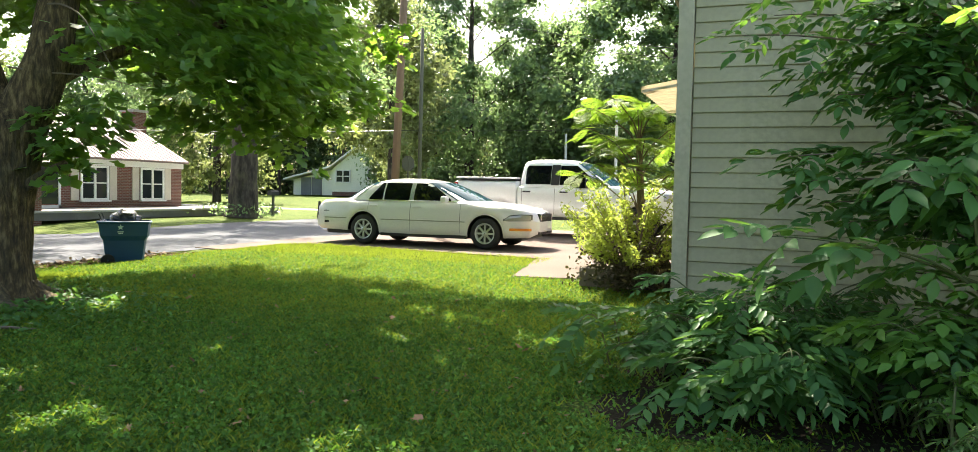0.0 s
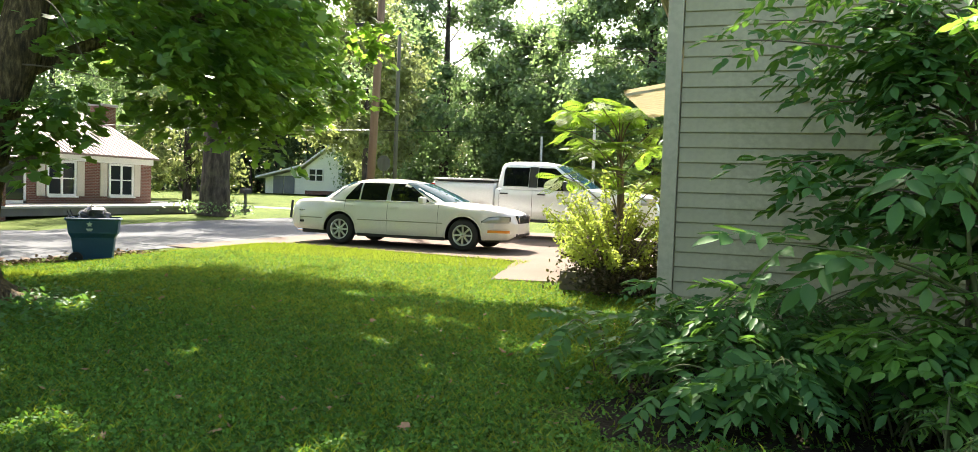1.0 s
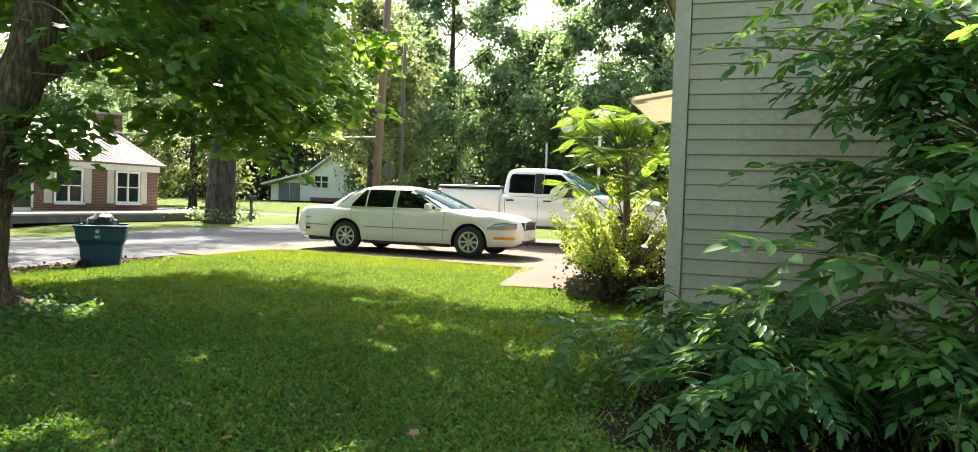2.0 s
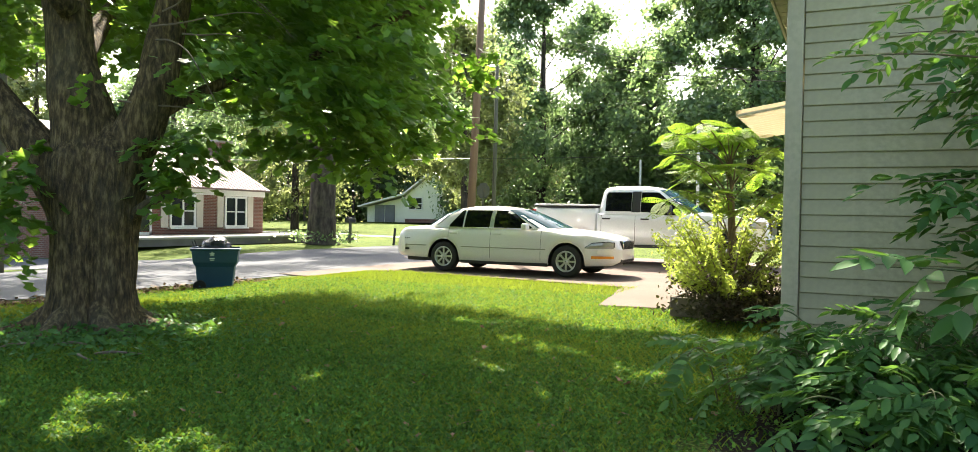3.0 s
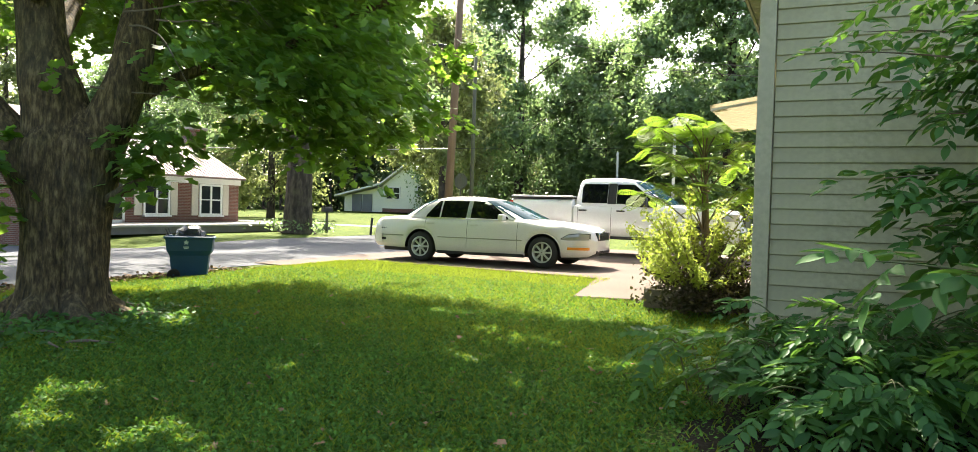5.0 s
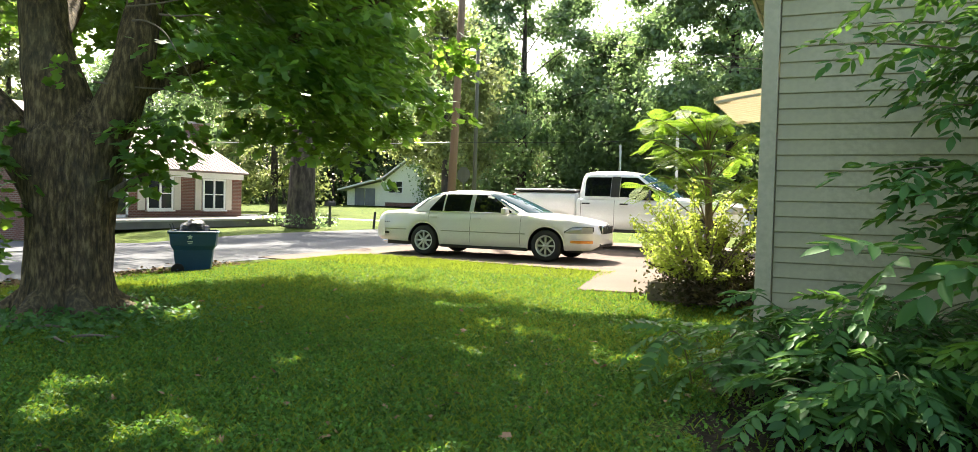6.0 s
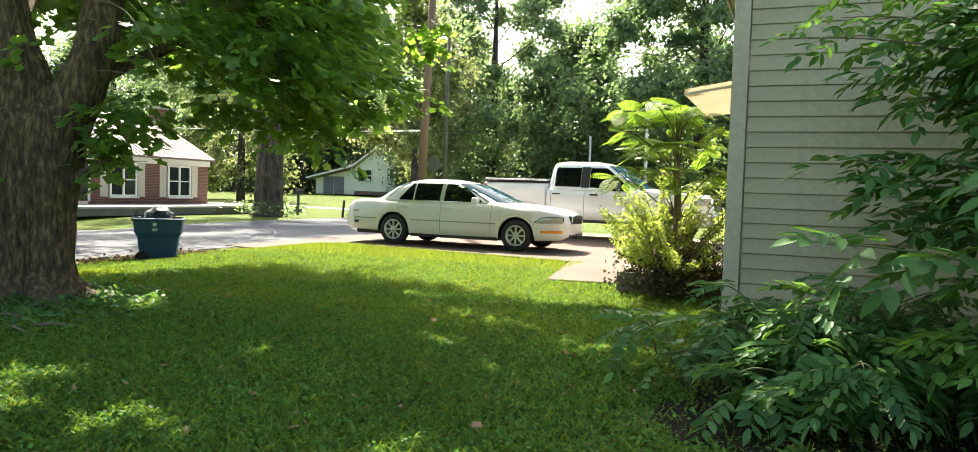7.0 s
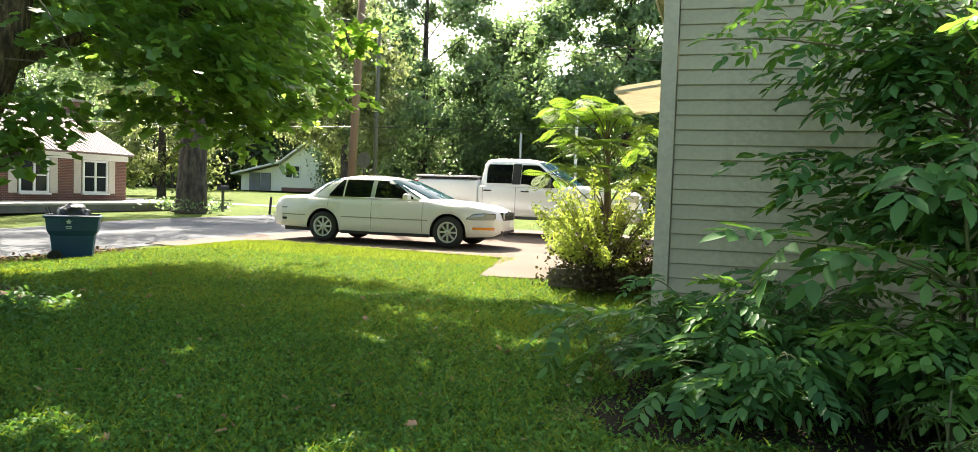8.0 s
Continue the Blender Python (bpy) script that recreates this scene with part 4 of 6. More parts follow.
def bin_rim(u, v):
    a = 2 * math.pi * u
    c, s = math.cos(a), math.sin(a)
    k = 1.0 / max(abs(c), abs(s)) ** 0.82
    g = 1.08 + 0.075 * math.sin(v * math.pi)
    return (0.41 * g * c * k, 0.34 * g * s * k, 0.8 + 0.055 * v)
part("rim", sheet(bin_rim, 40, 4), M["bin_plastic"], bn)
for s in (1, -1):
    part("wheel", lathe([(0.02, s * 0.27), (0.11, s * 0.27), (0.12, s * 0.29), (0.12, s * 0.32), (0.11, s * 0.34), (0.02, s * 0.34)], 20), M["rubber"], bn).location = (-0.27, 0, 0.12)
    part("handle_post", tubed([(-0.36, s * 0.24, 0.82), (-0.42, s * 0.24, 0.98)], 0.012, 6), M["dark_metal"], bn)
    part("hinge_lug", boxed((-0.4, s * 0.24, 0.83), (0.12, 0.08, 0.06), 0.015), M["bin_plastic"], bn)
bag = bmesh.new()
bmesh.ops.create_icosphere(bag, subdivisions=4, radius=1.0)
for v in bag.verts:
    n = noise.noise(v.co * 2.2) * 0.18 + noise.noise(v.co * 6) * 0.07
    v.co = Vector((v.co.x * 0.27, v.co.y * 0.25, v.co.z * 0.2)) * (1 + n) + Vector((0, 0, 0.86))
part("rubbish_bag", bag, M["bag"], bn, "shiny black bag bulging over the rim", True)
star = bmesh.new()
ring = [star.verts.new((-0.05 + math.cos(a) * r, -0.377, 0.74 + math.sin(a) * r)) for a, r in [(math.pi / 2 + k * math.pi / 5, 0.055 if k % 2 == 0 else 0.026) for k in range(10)]]
star.faces.new(ring)
box(star, (-0.05, -0.374, 0.655), (0.1, 0.006, 0.018))
box(star, (-0.05, -0.374, 0.625), (0.08, 0.006, 0.014))
part("emblem", star, M["badge_white"], bn, "pale star mark")

# ---- brick house across the road ----
bh = thing("brick_house", (0, 0, 0), "red brick house with pale ribbed metal roof and cream shutters", "house")
FX, Y0, Y1 = -29.1, 21.3, 31.8
part("wall", boxed((FX - 4, (Y0 + Y1) / 2, 1.0), (8.0, Y1 - Y0, 3.2)), M["brick"], bh, "red brick wall")
part("cornice", boxed((FX + 0.06, (Y0 + Y1) / 2, 2.38), (0.12, Y1 - Y0 + 0.04, 0.3), 0.01), M["white_paint"], bh, "white eave board")
part("eave", boxed((FX + 0.2, (Y0 + Y1) / 2, 2.56), (0.42, Y1 - Y0 + 0.1, 0.09), 0.01), M["white_paint"], bh)
RZ, RX = 4.88, FX - 4.0
slope = math.hypot(RX - (FX + 0.45), RZ - 2.55)
rf = part("roof", prism([(FX + 0.45, 2.6), (RX, RZ), (FX - 8.45, 2.6), (FX - 8.45, 2.5), (RX, RZ - 0.1), (FX + 0.45, 2.5)], Y0 - 0.3, Y1 + 0.06), M["roof_metal"], bh, "pale ribbed metal roof")
ang = math.atan2(RZ - 2.6, FX + 0.45 - RX)
for i in range(37):
    part("rib", boxed(((FX + 0.45 + RX) / 2, Y0 - 0.25 + i * 0.29, (RZ + 2.6) / 2 + 0.02), (slope, 0.035, 0.03), 0.0, Matrix.Rotation(ang, 4, "Y")), M["roof_metal"], rf)
for gy in (Y0, Y1):
    part("gable", prism([(FX, 2.5), (RX, RZ - 0.12), (FX - 8, 2.5)], gy - 0.02, gy + 0.02), M["brick"], bh)
ch = part("chimney", boxed((RX + 0.25, 32.3, 2.5), (0.85, 0.9, 5.7), 0.02), M["brick"], bh, "brick chimney stack")
part("chimney_cap", boxed((RX + 0.25, 32.3, 5.4), (1.0, 1.05, 0.14), 0.02), M["slab"], ch)


def house_window(parent, y, z, w, h, shutters=True, x=None):
    x = FX if x is None else x
    win = part("window", boxed((x + 0.02, y, z), (0.04, w, h)), M["house_glass"], parent, "double-hung sash window")
    fr = bmesh.new()
    for dy in (-w / 2, 0, w / 2):
        box(fr, (x + 0.05, y + dy, z), (0.07, 0.11, h + 0.1))
    for dz in (-h / 2, h / 2):
        box(fr, (x + 0.052, y, z + dz), (0.07, w + 0.1, 0.1))
    box(fr, (x + 0.044, y, z), (0.05, w, 0.055))
    part("frame", fr, M["white_paint"], win)
    part("sill", boxed((x + 0.1, y, z - h / 2 - 0.08), (0.2, w + 0.16, 0.07), 0.01), M["white_paint"], win)
    if shutters:
        for s in (1, -1):
            part("shutter", boxed((x + 0.03, y + s * (w / 2 + 0.33), z), (0.05, 0.42, h + 0.1), 0.01), M["shutter"], parent, "cream louvred shutter")


house_window(bh, 29.75, 1.42, 1.45, 1.5)
house_window(bh, 26.3, 1.42, 1.45, 1.5)
door = part("door", boxed((FX + 0.03, 23.9, 1.3), (0.05, 0.95, 2.05)), M["door_red"], bh, "red front door behind a white storm door")
dfr = bmesh.new()
for dy in (-0.52, 0.52):
    box(dfr, (FX + 0.06, 23.9 + dy, 1.3), (0.08, 0.12, 2.15))
box(dfr, (FX + 0.06, 23.9, 2.38), (0.08, 1.16, 0.12))
box(dfr, (FX + 0.06, 23.9, 0.32), (0.08, 1.16, 0.2))
part("door_frame", dfr, M["white_paint"], door)
part("door_glass", boxed((FX + 0.075, 23.9, 1.35), (0.02, 0.9, 1.8)), M["house_glass"], door)
# gabled wing
WX0, WX1, WY = -32.5, -26.2, 18.3
part("wing_wall", prism([(WX0, -0.5), (WX1, -0.5), (WX1, 2.2), ((WX0 + WX1) / 2, 4.7), (WX0, 2.2)], WY, 21.28), M["brick"], bh, "red brick gable wing")
for s in (1, -1):
    mx = (WX0 + WX1) / 2
    ex = mx + s * (WX1 - mx + 0.4)
    part("wing_roof", prism([(mx, 4.95), (ex, 2.12), (ex, 2.0), (mx, 4.8)], WY - 0.4, 21.5), M["roof_metal"], bh)
    part("rake_board", prism([(mx, 4.78), (ex, 1.98), (ex, 1.72), (mx, 4.5)], WY - 0.42, WY - 0.38), M["cream_wall"], bh, "cream rake board")
    part("corner_trim", boxed((mx + s * 3.1, WY - 0.03, 0.85), (0.14, 0.08, 2.7)), M["white_paint"], bh)
gw = part("window", boxed((-30.6, WY - 0.02, 1.3), (1.0, 0.04, 1.4)), M["house_glass"], bh)
gfr = bmesh.new()
for dx in (-0.5, 0.5):
    box(gfr, (-30.6 + dx, WY - 0.05, 1.3), (0.11, 0.07, 1.5))
for dz in (-0.7, 0, 0.7):
    box(gfr, (-30.6, WY - 0.052, 1.3 + dz), (1.1, 0.07, 0.09))
part("frame", gfr, M["white_paint"], gw)
po = thing("porch", (0, 0, 0), "low dark porch slab with pale edge along the brick house", "porch", kind="structure")
part("porch_base", boxed((-27.6, 27.6, 0.05), (2.9, 17.0, 0.3)), M["shingle"], po)
part("porch_top", boxed((-27.6, 27.6, 0.24), (3.0, 17.1, 0.09), 0.015), M["slab"], po, "pale concrete porch top")

# ---- far white house ----
wh = thing("white_house", (-44.0, 74.9, 0.6), "small white gabled house with a lean-to shed", "house", turn=6)
part("wall", prism([(-2.9, 0), (4.6, 0), (4.6, 2.9), (0.4, 5.55), (-2.9, 3.1)], 0, 9), M["cream_wall"], wh, "white siding gable wall")
part("base_course", boxed((0.85, -0.03, 0.22), (7.5, 0.06, 0.44)), M["brick"], wh)
part("shed", prism([(-8.0, 0), (-2.9, 0), (-2.9, 3.0), (-8.0, 1.75)], 0.3, 7), M["cream_wall"], wh, "white lean-to shed")
part("roof", prism([(0.4, 5.85), (5.2, 2.75), (5.2, 2.6), (0.4, 5.65), (-3.1, 3.15), (-8.9, 1.7), (-8.9, 1.88), (-3.1, 3.35)], -0.5, 9.4), M["white_paint"], wh, "pale roof edge")
for x in (-6.35, -5.0):
    part("shed_door", boxed((x, 0.24, 1.02), (1.25, 0.08, 2.0), 0.01), M["garage_door"], wh, "grey plank shed door")
for x, z, w, h in ((-1.6, 2.2, 1.7, 1.35), (2.0, 2.45, 1.15, 1.2)):
    wn = part("window", boxed((x, -0.03, z), (w, 0.06, h)), M["house_glass"], wh)
    fr = bmesh.new()
    for dx in (-w / 2, 0, w / 2):
        box(fr, (x + dx, -0.06, z), (0.12, 0.08, h + 0.1))
    for dz in (-h / 2, 0, h / 2):
        box(fr, (x, -0.062, z + dz), (w + 0.1, 0.08, 0.1))
    part("frame", fr, M["white_paint"], wn)

# ---- poles, cables, signs ----
up = thing("utility_pole", (-12.2, 23.6, 0.1), "brown leaning wooden utility pole with a street lamp", "pole")
part("pole", tubed([(0, 0, -0.1), (0.17, 0.06, 5), (0.38, 0.12, 11.5)], [0.15, 0.135, 0.11], 14), M["pole_wood"], up, smooth=True)
part("lamp_arm", tubed([(0.2, 0.06, 6.85), (-0.15, -0.05, 6.95), (-0.35, -0.12, 6.95)], 0.022, 8), M["dark_metal"], up)
part("lamp_head", boxed((-0.42, -0.15, 6.93), (0.42, 0.2, 0.1), 0.04), M["dark_metal"], up, "dark street lamp head")
p2 = thing("pole_thin", (-14.7, 30.8, 0.1), "thin mossy wooden pole among trees", "pole")
part("pole", tubed([(0, 0, -0.1), (0.05, 0, 8.5)], [0.1, 0.08], 10), M["grey_pole"], p2, smooth=True)
p3 = thing("roadside_post", (-20.5, 12.45, -0.25), "weathered grey utility post on the verge", "pole")
part("pole", tubed([(0, 0, -0.2), (0.03, 0.02, 4.6), (0.06, 0, 9.0)], [0.12, 0.11, 0.09], 12), M["grey_pole"], p3, smooth=True)
p4 = thing("flag_post", (-11.8, 45.2, 0.0), "slim grey metal post", "pole")
part("pole", tubed([(0, 0, -0.1), (0, 0, 5.0)], 0.075, 8), M["steel"], p4)
p5 = thing("steel_post", (-3.85, 20.9, 0.2), "slim pale metal post behind the pickup", "pole")
part("pole", tubed([(0, 0, -0.1), (-0.02, 0, 3.65)], 0.04, 8), M["steel"], p5)
ss = thing("road_sign", (-13.45, 27.2, 0.1), "back of an eight-sided road sign on a post", "sign")
part("post", tubed([(0, 0, -0.1), (0, 0, 2.6)], 0.03, 8), M["grey_pole"], ss)
part("plate", prism([(0.3 * math.cos(math.pi / 8 + k * math.pi / 4), 2.35 + 0.33 * math.sin(math.pi / 8 + k * math.pi / 4)) for k in range(8)], -0.01, 0.0), M["grey_pole"], ss)
mb = thing("mailbox", (-22.4, 30.6, 0.0), "dark rural mailbox on a wooden post", "mailbox")
part("post", boxed((0, 0, 0.5), (0.1, 0.1, 1.05), 0.01), M["grey_pole"], mb)
part("box", prism([(-0.12, 1.0), (0.12, 1.0), (0.12, 1.16), (0.07, 1.25), (-0.07, 1.25), (-0.12, 1.16)], -0.3, 0.3), M["dark_metal"], mb)
mk = thing("marker_post", (-20.9, 32.2, 0.0), "short black leaning marker post", "post")
part("post", tubed([(0, 0, -0.1), (0.08, 0, 0.75)], 0.06, 8), M["black_plastic"], mk)
hp = thing("hoop_board", (-37.5, 17.6, -0.4), "grey basketball backboard on a post", "backboard")
part("board", boxed((0, 0, 2.9), (0.06, 1.2, 0.95), 0.03), M["steel"], hp)
part("post", tubed([(-0.1, 0, 0), (-0.1, 0, 2.9)], 0.05, 8), M["steel"], hp)


def cable(name, a, b, sag, r=0.008, material="wire"):
    a, b = Vector(a), Vector(b)
    pts = [a.lerp(b, t) - Vector((0, 0, 4 * sag * t * (1 - t))) for t in np.linspace(0, 1, 24)]
    c = part(name, tubed(pts, r, 5), M[material])
    return tagged(c, "thin overhead cable sagging between poles", "cable")


cable("cable", (-12.0, 23.65, 3.45), (-33.5, 29.0, 4.3), 0.15, 0.015, "steel")
cable("cable", (-12.0, 23.65, 3.45), (6, 33, 5.0), 0.3, 0.009)
cable("cable", (-11.9, 23.7, 8.1), (-0.62, 10.4, 3.3), 0.25, 0.005)
cable("cable", (-11.9, 23.7, 7.7), (-0.62, 10.6, 3.22), 0.3, 0.005)
cable("cable", (-11.9, 23.7, 9.4), (-14.6, 60, 9.5), 0.8)

# ---- trees ----
FWD, RGT = Vector((-0.5, 0.866, 0)), Vector((0.866, 0.5, 0))
TREE = Vector((-7.8, 5.76, 0))


def at_tree(side, deep, z):
    """A place near the maple: metres to the side and behind its trunk line, and the height."""
    p = RGT * side + FWD * deep
    return Vector((p.x, p.y, z))


def limb(bm, pts, radii, seg=14, wobble=0.0):
    """A limb smoothed through its points."""
    P, Rr = [Vector(p) for p in pts], list(radii)
    out, rad = [], []
    for i in range(len(P) - 1):
        p0, p1, p2, p3 = P[max(i - 1, 0)], P[i], P[i + 1], P[min(i + 2, len(P) - 1)]
        for k in range(5):
            t = k / 5
            q = 0.5 * (2 * p1 + (p2 - p0) * t + (2 * p0 - 5 * p1 + 4 * p2 - p3) * t * t + (3 * p1 - p0 - 3 * p2 + p3) * t ** 3)
            out.append(q)
            rad.append(Rr[i] + (Rr[i + 1] - Rr[i]) * t)
    out.append(P[-1])
    rad.append(Rr[-1])
    first = len(bm.verts)
    tube(bm, out, rad, seg)
    if wobble:
        bm.verts.ensure_lookup_table()
        for v in bm.verts[first:]:
            v.co += Vector((noise.noise(v.co * 1.7), noise.noise(v.co * 1.7 + Vector((9, 0, 0))), 0)) * wobble
    return bm


maple = thing("maple_tree", TREE, "big maple with furrowed grey trunk and spreading limbs", "tree")
tk = bmesh.new()
def trunk_wall(u, v):
    a, z = 2 * math.pi * u, -0.15 + 2.8 * v
    r = 0.405 + 0.26 * math.exp(-max(0, z + 0.05) * 5.5) + 0.14 * step(0.9, 2.0, z) * math.cos(a - radians(30)) ** 2
    r *= 1 + 0.09 * math.sin(3 * a + 0.7) + 0.05 * math.sin(5 * a + 2) + 0.14 * math.exp(-max(0, z) * 3) * math.sin(6 * a + 1)
    r += 0.05 * noise.noise(Vector((math.cos(a) * 2.5, math.sin(a) * 2.5, z * 0.8)))
    r += 0.03 * abs(noise.noise(Vector((math.cos(a) * 7, math.sin(a) * 7, z * 1.5)))) + 0.016 * noise.noise(Vector((math.cos(a) * 19, math.sin(a) * 19, z * 3.5)))
    r *= 1 - 0.85 * float(step(1.9, 2.65, z))
    c = at_tree(0.02 * z, 0, 0)
    return (c.x + r * math.cos(a) * 1.06, c.y + r * math.sin(a), z)
part("trunk", sheet(trunk_wall, 180, 90), M["maple_bark"], maple, "furrowed grey-brown trunk", True)
boughs = [
    ([(-0.05, 0, 0.7), (-0.4, 0, 1.7), (-0.95, 0, 2.45), (-1.75, -0.1, 3.35), (-3.0, -0.3, 4.6), (-4.6, -0.6, 6.0)], [0.2, 0.26, 0.21, 0.18, 0.13, 0.07]),
    ([(-0.05, 0.05, 0.5), (-0.1, 0.0, 2.2), (-0.25, 0.0, 3.0), (-0.42, 0.1, 4.2), (-0.7, 0.3, 6.5), (-0.8, 0.5, 10)], [0.3, 0.37, 0.28, 0.23, 0.17, 0.07]),
    ([(0.05, 0.0, 0.9), (0.37, 0.0, 2.0), (0.66, 0.0, 2.8), (0.82, 0.1, 3.8), (1.2, 0.2, 6.0), (1.6, 0.4, 9.0)], [0.22, 0.29, 0.22, 0.19, 0.13, 0.05]),
    ([(0.62, 0.1, 2.5), (1.3, 0.5, 2.95), (2.1, 0.9, 3.3), (3.1, 1.4, 3.95), (4.4, 2.0, 4.7), (6.0, 2.4, 5.3)], [0.085, 0.065, 0.055, 0.05, 0.04, 0.02]),
    ([(0.42, -0.1, 1.3), (0.72, -0.25, 1.48), (0.95, -0.4, 1.6)], [0.075, 0.05, 0.03]),
    ([(-0.2, -0.2, 3.6), (-0.6, -1.6, 4.6), (-1.0, -3.4, 5.6), (-0.6, -5.2, 6.4)], [0.14, 0.11, 0.08, 0.04]),
    ([(0.8, 0.1, 4.2), (1.8, -1.4, 5.4), (3.0, -3.0, 6.2), (4.0, -4.4, 6.6)], [0.13, 0.1, 0.07, 0.03]),
    ([(-0.25, 0.1, 3.1), (-0.5, 2.0, 4.4), (-0.8, 4.0, 5.6)], [0.14, 0.1, 0.04]),
]
for pts, radii in boughs:
    b = limb(bmesh.new(), [at_tree(*p) for p in pts], radii, 16, 0.05)
    part("limb", b, M["maple_bark"], maple, smooth=True)
for k in range(7):
    a = 0.5 + k * 0.9
    c, d = math.cos(a), math.sin(a)
    r = limb(bmesh.new(), [(0.3 * c, 0.3 * d, 0.28), (0.62 * c, 0.62 * d, 0.07), (0.95 * math.cos(a + 0.15), 0.95 * math.sin(a + 0.15), 0.02), (1.35 * math.cos(a + 0.25), 1.35 * math.sin(a + 0.25), -0.06)], [0.16, 0.12, 0.07, 0.03], 10, 0.02)
    part("root", r, M["maple_bark"], maple, smooth=True)
# bare twigs hanging near the stems
for k in range(9):
    a = Vector((rng.uniform(0.2, 1.2), rng.uniform(-0.7, -0.2), rng.uniform(2.6, 3.9)))
    pts = [at_tree(a.x, a.y, a.z)]
    d = Vector((rng.uniform(0.1, 0.45), rng.uniform(-0.1, 0.1), rng.uniform(-0.05, 0.1)))
    for i in range(4):
        a = a + d
        d = d + Vector((rng.uniform(-0.08, 0.08), 0, rng.uniform(-0.16, 0.06)))
        pts.append(at_tree(a.x, a.y, a.z))
    part("twig", limb(bmesh.new(), pts, [0.012, 0.01, 0.008, 0.006, 0.003], 5), M["twig"], maple)
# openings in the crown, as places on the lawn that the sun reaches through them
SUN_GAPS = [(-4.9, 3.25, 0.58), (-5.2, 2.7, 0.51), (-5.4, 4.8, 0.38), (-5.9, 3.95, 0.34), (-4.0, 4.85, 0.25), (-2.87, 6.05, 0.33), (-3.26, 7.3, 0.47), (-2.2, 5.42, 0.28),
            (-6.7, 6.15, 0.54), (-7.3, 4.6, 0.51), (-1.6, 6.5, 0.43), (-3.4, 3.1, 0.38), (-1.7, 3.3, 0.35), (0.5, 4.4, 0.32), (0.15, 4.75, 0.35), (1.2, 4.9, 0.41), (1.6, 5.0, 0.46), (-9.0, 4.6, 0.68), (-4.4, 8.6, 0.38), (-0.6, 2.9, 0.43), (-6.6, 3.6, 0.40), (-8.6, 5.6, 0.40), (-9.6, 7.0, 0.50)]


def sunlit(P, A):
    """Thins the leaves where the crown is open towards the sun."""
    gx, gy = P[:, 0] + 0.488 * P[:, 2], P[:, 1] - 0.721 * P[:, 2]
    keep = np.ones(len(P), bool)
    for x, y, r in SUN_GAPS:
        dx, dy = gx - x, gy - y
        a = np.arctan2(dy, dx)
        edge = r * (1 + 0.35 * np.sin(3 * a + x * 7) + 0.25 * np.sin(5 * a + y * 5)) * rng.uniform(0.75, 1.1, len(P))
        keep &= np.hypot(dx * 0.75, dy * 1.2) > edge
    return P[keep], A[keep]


# crown: low fringe in sprays, and the mass above
low_clumps = []
for side, deep, z, r in [(-1.3, -0.4, 1.75, 0.26), (-0.95, -0.5, 1.5, 0.28), (-0.65, -0.6, 1.6, 0.22), (-1.0, -0.4, 1.2, 0.24), (-0.6, -0.6, 1.1, 0.2),
                         (0.85, -0.3, 1.95, 0.26), (1.15, -0.2, 2.0, 0.26), (1.0, -0.3, 1.6, 0.2),
                         (1.9, 0.6, 2.15, 0.34), (2.6, 0.9, 2.05, 0.34), (2.2, 0.5, 2.5, 0.4), (2.9, 1.0, 2.4, 0.36), (3.1, 1.1, 1.95, 0.25), (3.3, 1.3, 2.6, 0.4),
                         (3.6, 1.4, 2.3, 0.3), (3.9, 1.6, 2.75, 0.35), (4.2, 1.8, 2.5, 0.24), (1.6, 0.4, 2.8, 0.45), (2.7, 1.0, 3.0, 0.5), (3.6, 1.5, 3.2, 0.5), (4.4, 1.8, 3.4, 0.45),
                         (-2.2, -0.3, 2.5, 0.35), (-2.6, -0.4, 2.9, 0.5), (-2.9, -0.5, 2.3, 0.3), (-3.4, -0.6, 3.2, 0.5), (-1.9, -0.2, 3.6, 0.5)]:
    p = at_tree(side, deep, z)
    low_clumps.append((p.x, p.y, p.z, r))
C = np.array(low_clumps)
idx = np.repeat(np.arange(len(C)), 9)
O = C[idx, :3] + rng.normal(size=(len(idx), 3)) * C[idx, 3:] * 0.45 + np.array((0, 0, 0.18))
D = rng.normal(size=(len(idx), 3)) * np.array((1, 1, 0.25))
P, A = sprayed(O, D, rng.uniform(0.3, 0.55, len(O)), 13, 0.5)
scatter("low_foliage", P, A, rng.uniform(0.1, 0.175, len(P)), LEAF_MAPLE, M["maple_leaf"], maple, "dark green maple leaves hanging in sprays")
O, D = [], []
